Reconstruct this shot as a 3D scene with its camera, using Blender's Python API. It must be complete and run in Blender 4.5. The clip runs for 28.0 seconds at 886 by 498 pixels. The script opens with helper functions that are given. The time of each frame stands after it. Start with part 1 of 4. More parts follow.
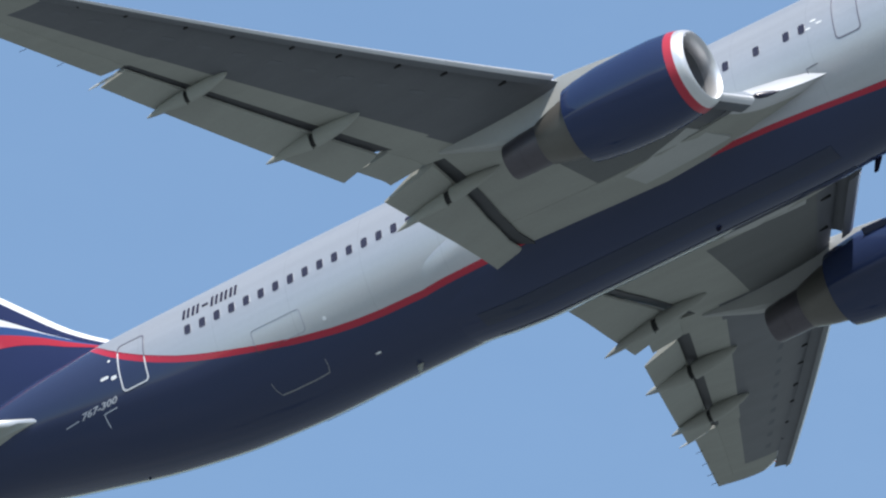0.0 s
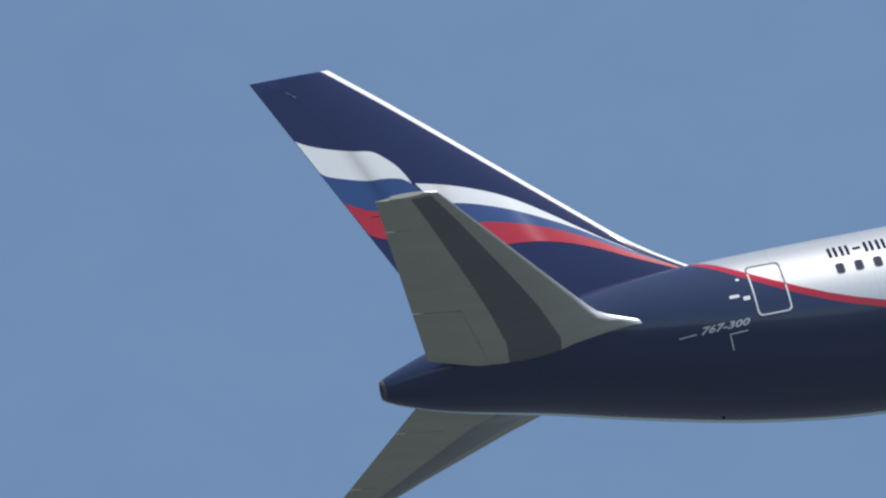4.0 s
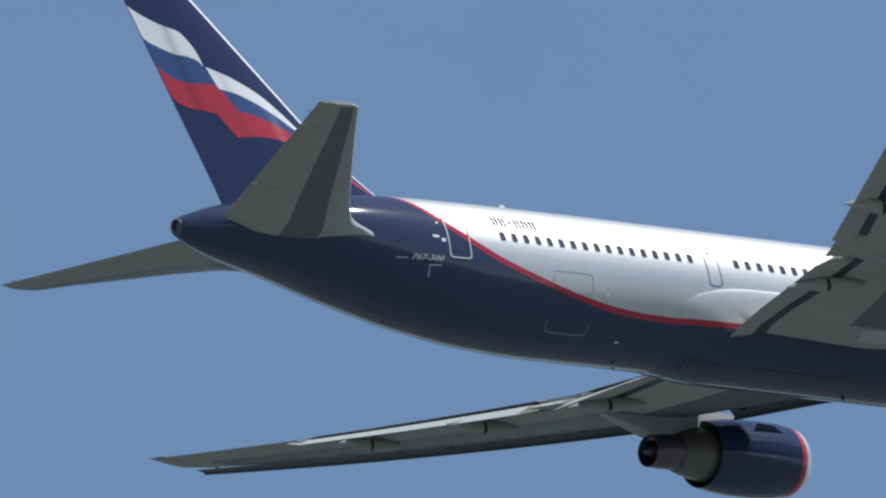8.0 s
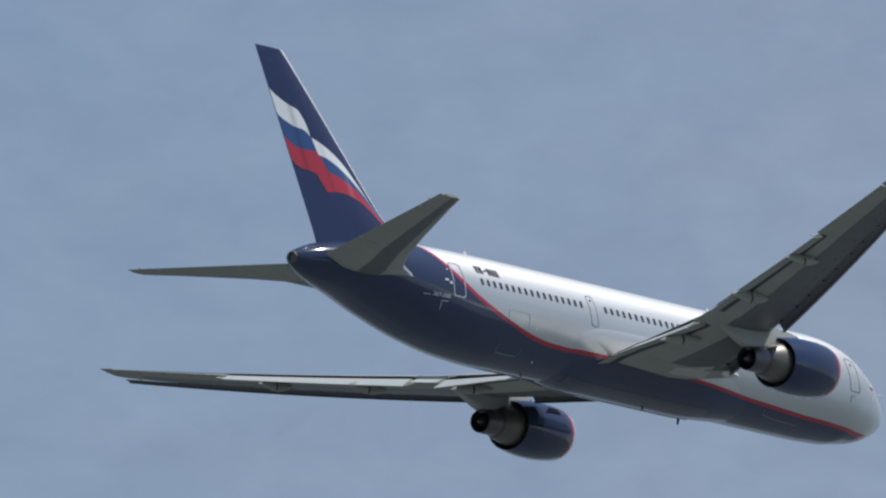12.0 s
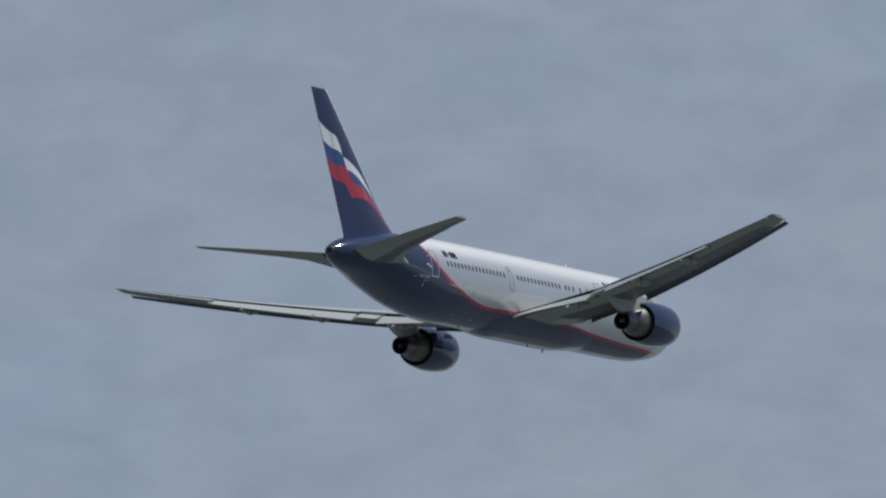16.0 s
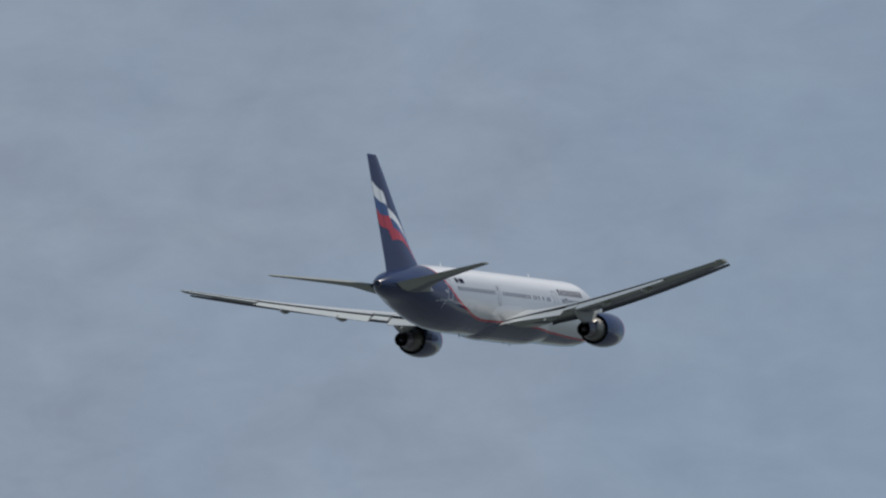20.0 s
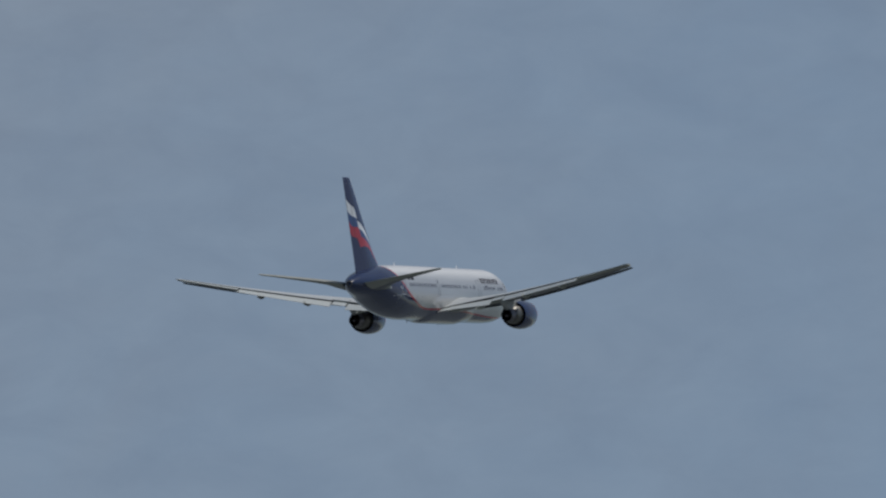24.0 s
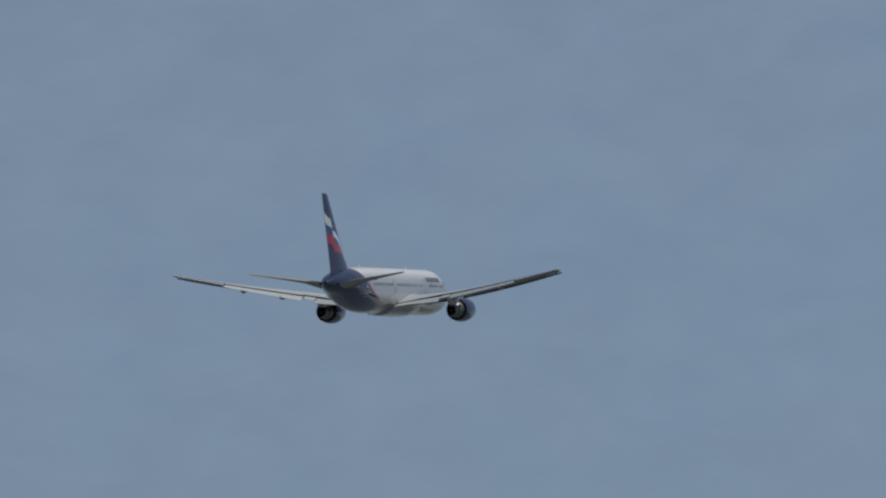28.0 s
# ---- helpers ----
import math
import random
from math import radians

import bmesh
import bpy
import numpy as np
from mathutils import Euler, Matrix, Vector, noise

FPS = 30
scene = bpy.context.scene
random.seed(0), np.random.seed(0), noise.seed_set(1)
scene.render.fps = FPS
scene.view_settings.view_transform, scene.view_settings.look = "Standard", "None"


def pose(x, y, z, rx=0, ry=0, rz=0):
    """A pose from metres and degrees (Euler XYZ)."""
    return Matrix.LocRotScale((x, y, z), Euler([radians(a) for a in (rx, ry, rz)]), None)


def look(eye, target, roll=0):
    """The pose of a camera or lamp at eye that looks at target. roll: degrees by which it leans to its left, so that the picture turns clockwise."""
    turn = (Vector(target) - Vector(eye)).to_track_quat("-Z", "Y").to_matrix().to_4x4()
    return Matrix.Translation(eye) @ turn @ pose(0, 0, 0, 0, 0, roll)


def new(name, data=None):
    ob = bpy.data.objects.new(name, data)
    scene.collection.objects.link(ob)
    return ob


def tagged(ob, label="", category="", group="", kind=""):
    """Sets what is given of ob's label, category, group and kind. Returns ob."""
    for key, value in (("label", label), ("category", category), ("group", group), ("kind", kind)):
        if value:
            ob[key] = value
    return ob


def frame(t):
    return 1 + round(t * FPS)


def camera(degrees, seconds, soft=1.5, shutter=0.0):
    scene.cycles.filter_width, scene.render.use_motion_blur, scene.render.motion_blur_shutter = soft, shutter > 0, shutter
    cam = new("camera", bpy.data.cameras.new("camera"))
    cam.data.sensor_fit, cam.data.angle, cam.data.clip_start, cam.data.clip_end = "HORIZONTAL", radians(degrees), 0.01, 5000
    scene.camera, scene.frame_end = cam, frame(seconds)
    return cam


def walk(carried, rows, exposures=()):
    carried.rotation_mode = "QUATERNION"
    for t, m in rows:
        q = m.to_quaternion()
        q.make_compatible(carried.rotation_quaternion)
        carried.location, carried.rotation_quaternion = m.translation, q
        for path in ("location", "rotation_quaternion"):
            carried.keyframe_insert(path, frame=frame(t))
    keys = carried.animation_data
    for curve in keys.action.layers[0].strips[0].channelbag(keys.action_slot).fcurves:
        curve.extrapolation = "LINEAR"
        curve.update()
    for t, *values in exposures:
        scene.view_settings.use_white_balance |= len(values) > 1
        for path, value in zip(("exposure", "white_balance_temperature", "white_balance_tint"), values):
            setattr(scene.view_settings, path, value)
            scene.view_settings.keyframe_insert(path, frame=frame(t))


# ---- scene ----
# An airliner climbs away from a spotter on the ground, filmed through a very long lens.
# The airliner's own space: x towards the nose, y towards the port wing, z up; "s" is metres aft of the nose, x = 28 - s.

# ---- camera ----
EYE = (0.0, 0.0, 1.7)
cam = camera(2.5664, 28.0, soft=2.3)


def aim(pan, tilt):
    """Pose of the camera on its tripod: degrees of pan from north (clockwise) and of tilt."""
    return pose(*EYE, 90 + tilt, 0, -pan)


walk(cam, [(t, aim(a, b)) for t, a, b in (
    [(0, -121.9999, 23.4166), (0.5, -118.2528, 24.1826), (1, -114.4928, 25.0776), (1.5, -110.3730, 26.0841), (2, -105.8490, 27.1017),
    (2.5, -101.0642, 28.1294), (3, -96.1085, 28.9507), (3.5, -91.1162, 29.6008), (5.5, -71.0089, 30.4227), (6, -66.6844, 30.2892),
    (6.5, -62.2564, 29.9272), (7, -58.2896, 29.5571), (7.5, -54.5992, 29.2075), (8, -51.3333, 28.6468), (8.5, -48.3160, 28.0494),
    (9, -45.5882, 27.7137), (9.5, -43.1486, 27.2383), (10, -41.0251, 26.6057), (10.5, -39.0749, 26.0021), (11, -37.3091, 25.4123),
    (11.5, -35.7030, 24.7770), (12, -34.3585, 24.3779), (12.5, -32.8819, 23.8377), (13, -31.5433, 23.2047), (13.5, -30.2050, 22.5914),
    (15.5, -25.8401, 20.2638), (16, -24.9061, 19.6632), (16.5, -24.0190, 19.1211), (17, -23.3223, 18.6114), (17.5, -22.6158, 18.1056),
    (18, -21.8685, 17.6284), (18.5, -21.2004, 17.1339), (19, -20.7534, 16.7296), (19.5, -20.2821, 16.4063), (20, -19.7772, 16.0707),
    (20.5, -19.3447, 15.7504), (21, -18.9078, 15.4560), (21.5, -18.6071, 15.2020), (23.5, -17.8839, 14.5396), (24, -17.6550, 14.4550),
    (24.5, -17.4231, 14.3945), (25, -17.1718, 14.3319), (25.5, -17.0427, 14.3081), (26, -16.7847, 14.2207), (26.5, -16.4712, 14.1169),
    (27, -16.1427, 14.0548), (27.5, -15.7363, 13.9272), (28, -15.1937, 13.7460)])],
    exposures=((0.0, 0.84), (1.0, 0.9), (2.0, 0.79), (3.0, 0.48), (6.0, 0.48), (7.0, 0.42), (8.0, 0.33), (9.0, 0.31), (10.0, 0.35), (11.0, 0.36),
               (12.0, 0.18), (13.0, 0.1), (16.0, -0.14), (18.0, -0.16), (19.0, -0.21), (20.0, -0.2), (21.0, -0.36), (24.0, -0.49), (28.0, -0.49)))

# ---- world and sun ----
SUN_PAN, SUN_UP = 52.0, 62.0


def build_sky():
    world = bpy.data.worlds.new("sky")
    scene.world = world
    world.use_nodes = True
    nt = world.node_tree
    nt.nodes.clear()
    N, Lk = nt.nodes.new, nt.links.new
    out, bg = N("ShaderNodeOutputWorld"), N("ShaderNodeBackground")
    sky = N("ShaderNodeTexSky")
    sky.sky_type, sky.sun_disc = "NISHITA", False
    sky.sun_elevation, sky.sun_rotation = radians(SUN_UP), radians(SUN_PAN)
    sky.air_density, sky.dust_density, sky.ozone_density = 1.0, 0.6, 2.0
    co = N("ShaderNodeTexCoord")
    # thin cirrus: soft streaks, thicker towards the direction in which the airliner leaves
    stretch = N("ShaderNodeMapping")
    stretch.inputs["Scale"].default_value = (19.0, 19.0, 27.0)
    stretch.inputs["Rotation"].default_value = (0.03, 0.04, 0.3)
    Lk(co.outputs["Generated"], stretch.inputs["Vector"])
    n1 = N("ShaderNodeTexNoise")
    n1.inputs["Scale"].default_value, n1.inputs["Detail"].default_value = 3.0, 7.0
    n1.inputs["Roughness"].default_value, n1.inputs["Distortion"].default_value = 0.62, 0.4
    Lk(stretch.outputs[0], n1.inputs["Vector"])
    n2 = N("ShaderNodeTexNoise")
    n2.inputs["Scale"].default_value, n2.inputs["Detail"].default_value = 9.0, 6.0
    n2.inputs["Roughness"].default_value, n2.inputs["Distortion"].default_value = 0.6, 0.3
    flat = N("ShaderNodeMapping")
    flat.inputs["Scale"].default_value = (19.0, 19.0, 38.0)
    flat.inputs["Rotation"].default_value = (0.05, 0.02, 0.7)
    Lk(co.outputs["Generated"], flat.inputs["Vector"])
    Lk(flat.outputs[0], n2.inputs["Vector"])
    ramp = N("ShaderNodeMapRange")
    ramp.inputs["From Min"].default_value, ramp.inputs["From Max"].default_value = -1.4, 0.5
    ramp.clamp = False
    Lk(n1.outputs["Fac"], ramp.inputs["Value"])
    sep = N("ShaderNodeSeparateXYZ")
    Lk(co.outputs["Generated"], sep.inputs[0])
    veil = N("ShaderNodeValToRGB")
    stops = ((0.257, 0.05), (0.312, 0.2), (0.379, 0.33), (0.416, 0.26), (0.4535, 0.05), (0.64, 0.16), (0.67, 0.17), (0.728, 0.1), (0.774, 0.04), (0.8375, 0.05),
             (0.859, 0.4), (0.876, 0.6), (0.892, 0.65), (0.928, 0.85), (0.9415, 0.92), (0.951, 0.82), (0.9546, 0.76), (0.962, 0.56), (0.9665, 0.5))
    for p, v in stops:
        e = veil.color_ramp.elements.new(p)
        e.color = (v, v, v, 1)
    veil.color_ramp.elements[0].color = (0.1, 0.1, 0.1, 1)
    veil.color_ramp.elements[-1].color = (0.4, 0.4, 0.4, 1)
    north = N("ShaderNodeMapRange")
    north.inputs["From Min"].default_value = -1.0
    Lk(sep.outputs["Y"], north.inputs["Value"])
    Lk(north.outputs[0], veil.inputs["Fac"])
    mul = N("ShaderNodeMath")
    mul.operation, mul.use_clamp = "MULTIPLY", True
    Lk(ramp.outputs[0], mul.inputs[0])
    Lk(veil.outputs[0], mul.inputs[1])
    mix = N("ShaderNodeMixRGB")
    cloud = N("ShaderNodeMixRGB")
    cloud.inputs["Color1"].default_value, cloud.inputs["Color2"].default_value = (2.48, 2.88, 3.55, 1), (3.0, 3.53, 4.26, 1)
    lumps = N("ShaderNodeMapRange")
    lumps.inputs["From Min"].default_value, lumps.inputs["From Max"].default_value = 0.28, 0.72
    Lk(n2.outputs["Fac"], lumps.inputs["Value"])
    Lk(lumps.outputs[0], cloud.inputs["Fac"])
    tint = N("ShaderNodeMixRGB")
    tint.blend_type = "MULTIPLY"
    tint.inputs["Fac"].default_value, tint.inputs["Color2"].default_value = 1.0, (0.92, 1.0, 1.0, 1)
    Lk(sky.outputs[0], tint.inputs["Color1"])
    Lk(mul.outputs[0], mix.inputs["Fac"])
    Lk(tint.outputs[0], mix.inputs["Color1"])
    # the veil is brighter where it is thick, over the north
    glow = N("ShaderNodeMapRange")
    glow.inputs["From Min"].default_value, glow.inputs["From Max"].default_value = 0.895, 0.925
    glow.inputs["To Min"].default_value, glow.inputs["To Max"].default_value = 1.0, 1.12
    Lk(north.outputs[0], glow.inputs["Value"])
    bright = N("ShaderNodeVectorMath")
    bright.operation = "SCALE"
    Lk(cloud.outputs[0], bright.inputs[0])
    Lk(glow.outputs[0], bright.inputs["Scale"])
    Lk(bright.outputs[0], mix.inputs["Color2"])
    Lk(mix.outputs[0], bg.inputs["Color"])
    bg.inputs["Strength"].default_value = 0.1
    Lk(bg.outputs[0], out.inputs[0])


build_sky()
sun = new("sun", bpy.data.lights.new("sun", "SUN"))
sun.data.energy, sun.data.angle, sun.data.color = 3.5, radians(0.53), (1.0, 0.96, 0.9)
sun.matrix_basis = look(
    (0, 0, 0), (-math.sin(radians(SUN_PAN)) * math.cos(radians(SUN_UP)), -math.cos(radians(SUN_PAN)) * math.cos(radians(SUN_UP)), -math.sin(radians(SUN_UP))))


# ---- materials ----
class Nodes:
    """A small helper to wire a principled material."""

    def __init__(self, name, rough=0.4, metal=0.0, color=(0.5, 0.5, 0.5), coat=0.0):
        self.mat = bpy.data.materials.new(name)
        self.mat.use_nodes = True
        self.nt = self.mat.node_tree
        self.bsdf = self.nt.nodes["Principled BSDF"]
        self.bsdf.inputs["Roughness"].default_value = rough
        self.bsdf.inputs["Metallic"].default_value = metal
        self.bsdf.inputs["Base Color"].default_value = (*color, 1)
        self.bsdf.inputs["Coat Weight"].default_value = coat
        self.bsdf.inputs["Specular IOR Level"].default_value = 0.4
        self.bsdf.inputs["Coat Roughness"].default_value = 0.04

    def add(self, kind, **values):
        n = self.nt.nodes.new(kind)
        for k, v in values.items():
            n.inputs[k].default_value = v
        return n

    def link(self, a, b):
        self.nt.links.new(a, b)

    def math(self, op, a, b=None, clamp=False):
        n = self.nt.nodes.new("ShaderNodeMath")
        n.operation, n.use_clamp = op, clamp
        for i, v in enumerate((a, b)):
            if v is None:
                continue
            if isinstance(v, (int, float)):
                n.inputs[i].default_value = v
            else:
                self.link(v, n.inputs[i])
        return n.outputs[0]

    def mix(self, fac, a, b):
        n = self.nt.nodes.new("ShaderNodeMixRGB")
        for i, v in zip(("Fac", "Color1", "Color2"), (fac, a, b)):
            if isinstance(v, (int, float)):
                n.inputs[i].default_value = v
            elif isinstance(v, tuple):
                n.inputs[i].default_value = (*v, 1)
            else:
                self.link(v, n.inputs[i])
        return n.outputs[0]

    def xyz(self):
        co = self.nt.nodes.new("ShaderNodeTexCoord")
        sep = self.nt.nodes.new("ShaderNodeSeparateXYZ")
        self.link(co.outputs["Object"], sep.inputs[0])
        return co.outputs["Object"], sep.outputs

    def noise(self, scale, detail=4.0, stretch=(1, 1, 1)):
        co = self.nt.nodes.new("ShaderNodeTexCoord")
        mp = self.add("ShaderNodeMapping", Scale=stretch)
        self.link(co.outputs["Object"], mp.inputs["Vector"])
        n = self.add("ShaderNodeTexNoise", Scale=scale, Detail=detail)
        self.link(mp.outputs[0], n.inputs["Vector"])
        return n.outputs["Fac"]

    def grime(self, color, amount=0.18, stretch=(0.25, 1.5, 1.5)):
        """Colour with streaks along the airflow and fine mottling."""
        a = self.noise(1.3, 5.0, stretch)
        b = self.noise(9.0, 3.0)
        f = self.math("ADD", self.math("MULTIPLY", a, 0.7), self.math("MULTIPLY", b, 0.3))
        f = self.math("MULTIPLY", self.math("SUBTRACT", f, 0.35, True), amount * 3, True)
        if isinstance(color, tuple):
            dark = tuple(c * 0.55 for c in color)
        else:
            dark = self.mix(1.0, color, color)
            hs = self.add("ShaderNodeHueSaturation", Value=0.55)
            self.link(color, hs.inputs["Color"])
            dark = hs.outputs[0]
        return self.mix(f, color, dark)

    def done(self, color=None):
        if color is not None:
            self.link(color, self.bsdf.inputs["Base Color"])
        return self.mat


NAVY, RED, SILVER = (0.032, 0.044, 0.096), (0.42, 0.03, 0.054), (0.535, 0.545, 0.56)
# cheat line: (s, height above the fuselage axis) of the red stripe
CHEAT = ((0.0, -2.16), (2.4, -2.2), (3.2, -2.23), (4.2, -2.25), (9.7, -2.17), (15.0, -1.98), (19.0, -1.79), (21.5, -1.69), (26.0, -1.62), (29.5, -1.65),
         (32.0, -1.68), (33.5, -1.66), (34.8, -1.58), (36.4, -1.36), (38.0, -1.0), (40.2, -0.35), (41.7, 0.34), (42.95, 1.14), (43.83, 1.92), (44.6, 2.75), (46.0, 4.6))


def smooth_table(table, s):
    """Monotone cubic through a table's columns."""
    xs = [r[0] for r in table]
    s = min(max(s, xs[0]), xs[-1])
    i = max(k for k in range(len(xs) - 1) if xs[k] <= s)
    h = xs[i + 1] - xs[i]
    u = (s - xs[i]) / h
    out = []
    for c in range(1, len(table[0])):
        ys = [r[c] for r in table]

        def slope(k):
            if k == 0 or k == len(xs) - 1:
                j = min(max(k, 1), len(xs) - 1)
                return (ys[j] - ys[j - 1]) / (xs[j] - xs[j - 1])
            a = (ys[k] - ys[k - 1]) / (xs[k] - xs[k - 1])
            b = (ys[k + 1] - ys[k]) / (xs[k + 1] - xs[k])
            return 0.0 if a * b <= 0 else 2 * a * b / (a + b)
        m0, m1 = slope(i), slope(i + 1)
        out.append(ys[i] * (2 * u ** 3 - 3 * u ** 2 + 1) + m0 * h * (u ** 3 - 2 * u ** 2 + u)
                   + ys[i + 1] * (-2 * u ** 3 + 3 * u ** 2) + m1 * h * (u ** 3 - u ** 2))
    return out


def livery_mask(n):
    """Signed height over the stripe's middle, by the skin's own s and z."""
    _, (x, y, z) = n.xyz()
    s = n.math("SUBTRACT", 28.0, x)
    ramp = n.nt.nodes.new("ShaderNodeValToRGB")
    cr = ramp.color_ramp
    cr.interpolation = "LINEAR"
    runs = (0.0, 2.4, 2.8, 3.2, 3.7, 4.2, 9.7, 15.0, 19.0, 23.0, 28.0, 30.5, 32.0, 33.5, 34.4, 35.2, 36.0, 36.8, 37.6, 38.4, 39.2, 40.0, 40.7, 41.4, 42.0, 42.6, 43.2, 43.8, 44.6, 46.0)
    stops = [(a / 56.0, (smooth_table(CHEAT, a)[0] + 3.0) / 8.0) for a in runs]
    cr.elements[0].position, cr.elements[0].color = stops[0][0], (*[stops[0][1]] * 3, 1)
    cr.elements[1].position, cr.elements[1].color = stops[-1][0], (*[stops[-1][1]] * 3, 1)
    for a, b in stops[1:-1]:
        cr.elements.new(a).color = (b, b, b, 1)
    n.link(n.math("DIVIDE", s, 56.0), ramp.inputs["Fac"])
    bw = n.nt.nodes.new("ShaderNodeRGBToBW")
    n.link(ramp.outputs["Color"], bw.inputs[0])
    line = n.math("SUBTRACT", n.math("MULTIPLY", bw.outputs[0], 8.0), 3.0)
    return n.math("SUBTRACT", z, line), s


def livery(name="livery_paint", seams=True):
    n = Nodes(name, rough=0.42, coat=0.2)
    h, s = livery_mask(n)
    above = n.math("GREATER_THAN", h, 0.02)
    width = n.math("ADD", 0.055, n.math("MULTIPLY", n.math("DIVIDE", s, 36.0, True), 0.045))
    # the stripe keeps its breadth where it climbs
    climb = n.math("DIVIDE", n.math("SUBTRACT", s, 38.0), 6.0, True)
    width = n.math("ADD", width, n.math("MULTIPLY", climb, 0.055))
    stripe = n.math("LESS_THAN", n.math("ABSOLUTE", n.math("ADD", h, 0.06)), width)
    silver = n.grime(SILVER, 0.2, (0.12, 2.2, 2.2))
    navy = n.grime(NAVY, 0.1)
    color = n.mix(stripe, n.mix(above, navy, silver), n.grime(RED, 0.1))
    if seams:
        # ribs and lap joints of the skin panels
        seam = n.math("LESS_THAN", n.math("FRACT", n.math("DIVIDE", s, 2.8)), 0.006)
        color = n.mix(n.math("MULTIPLY", seam, 0.16), color, (0.05, 0.05, 0.06))
        bump = n.add("ShaderNodeBump", Strength=0.06, Distance=0.02)
        n.link(n.noise(1.1, 2.0, (1.0, 0.4, 1.6)), bump.inputs["Height"])
        n.link(bump.outputs[0], n.bsdf.inputs["Normal"])
    n.link(n.math("MULTIPLY", above, 0.64), n.bsdf.inputs["Metallic"])
    n.link(n.math("MULTIPLY", above, 0.35), n.bsdf.inputs["Specular IOR Level"])
    n.link(n.math("ADD", 0.4, n.math("MULTIPLY", above, 0.06)), n.bsdf.inputs["Roughness"])
    n.link(n.math("SUBTRACT", 0.75, n.math("MULTIPLY", above, 0.35)), n.bsdf.inputs["Coat Weight"])
    n.link(n.math("ADD", 0.1, n.math("MULTIPLY", above, 0.1)), n.bsdf.inputs["Coat Roughness"])
    return n.done(color)


def outline_paint(name="outline_paint", bright=1.0, dark=0.15):
    """Door outlines: white on the navy paint, grey on the silver."""
    n = Nodes(name, rough=0.5)
    h, s = livery_mask(n)
    return n.done(n.mix(n.math("GREATER_THAN", h, 0.0), (0.66 * bright, 0.67 * bright, 0.7 * bright), (dark, dark, dark * 1.25)))


def plain(name, color, rough=0.45, metal=0.0, amount=0.2, coat=0.0, stretch=(0.3, 1.2, 1.2), bump=0.0, gloss=0.4):
    n = Nodes(name, rough, metal, color, coat)
    n.bsdf.inputs["Specular IOR Level"].default_value = gloss
    if bump:
        b = n.add("ShaderNodeBump", Strength=bump, Distance=0.02)
        n.link(n.noise(3.0, 3.0), b.inputs["Height"])
        n.link(b.outputs[0], n.bsdf.inputs["Normal"])
    return n.done(n.grime(color, amount, stretch))


LIVERY = livery()
OUTLINE = outline_paint()
HATCH_OUTLINE = outline_paint("hatch_outline_paint", 0.07, 0.26)
FAINT_OUTLINE = outline_paint("faint_outline_paint", 0.35)
FIN_NAVY = plain("fin_navy_paint", (0.023, 0.031, 0.09), 0.4, 0.0, 0.1, 0.75, gloss=0.0)
NAVY_PAINT = plain("navy_paint", (0.022, 0.035, 0.09), 0.35, 0.0, 0.12, 0.9, bump=0.02, gloss=0.0)
BAY_NAVY = plain("bay_door_navy", (0.03, 0.04, 0.075), 0.4, 0.0, 0.3, 0.6, gloss=0.1)
WHITE_PAINT = plain("white_paint", (0.78, 0.79, 0.8), 0.35, 0.0, 0.08, 0.2)


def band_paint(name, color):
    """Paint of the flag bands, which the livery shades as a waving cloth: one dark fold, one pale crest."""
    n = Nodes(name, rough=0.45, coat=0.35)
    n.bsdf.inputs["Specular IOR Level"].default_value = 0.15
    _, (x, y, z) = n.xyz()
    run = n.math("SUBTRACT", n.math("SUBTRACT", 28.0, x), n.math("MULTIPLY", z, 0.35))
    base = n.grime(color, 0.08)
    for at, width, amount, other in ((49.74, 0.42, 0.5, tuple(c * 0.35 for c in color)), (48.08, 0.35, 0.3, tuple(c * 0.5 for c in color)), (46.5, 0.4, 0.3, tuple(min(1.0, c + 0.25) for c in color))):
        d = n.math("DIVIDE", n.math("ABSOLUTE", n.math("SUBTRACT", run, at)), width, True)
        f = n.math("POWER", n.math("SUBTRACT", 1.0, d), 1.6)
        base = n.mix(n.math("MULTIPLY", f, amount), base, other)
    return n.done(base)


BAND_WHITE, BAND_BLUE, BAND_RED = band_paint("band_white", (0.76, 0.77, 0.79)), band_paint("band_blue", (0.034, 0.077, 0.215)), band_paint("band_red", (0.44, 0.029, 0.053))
BLUE_PAINT = plain("blue_paint", (0.03, 0.075, 0.25), 0.35, 0.0, 0.1, 0.2)
RED_PAINT = plain("red_paint", RED, 0.35, 0.0, 0.1, 0.2)
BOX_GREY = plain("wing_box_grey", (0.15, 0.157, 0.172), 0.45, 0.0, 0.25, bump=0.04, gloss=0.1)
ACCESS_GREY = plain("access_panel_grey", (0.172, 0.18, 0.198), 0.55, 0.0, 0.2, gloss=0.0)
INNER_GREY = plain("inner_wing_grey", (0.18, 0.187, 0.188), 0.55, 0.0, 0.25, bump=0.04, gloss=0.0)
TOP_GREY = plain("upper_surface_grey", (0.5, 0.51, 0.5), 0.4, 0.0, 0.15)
PANEL_GREY = plain("panel_grey", (0.355, 0.362, 0.335), 0.55, 0.0, 0.22, bump=0.04, gloss=0.0)
SILVER_GREY = plain("pylon_grey", (0.38, 0.388, 0.38), 0.5, 0.0, 0.2, gloss=0.1)
ROOT_GREY = plain("root_panel_grey", (0.45, 0.46, 0.45), 0.5, 0.0, 0.2, gloss=0.05)
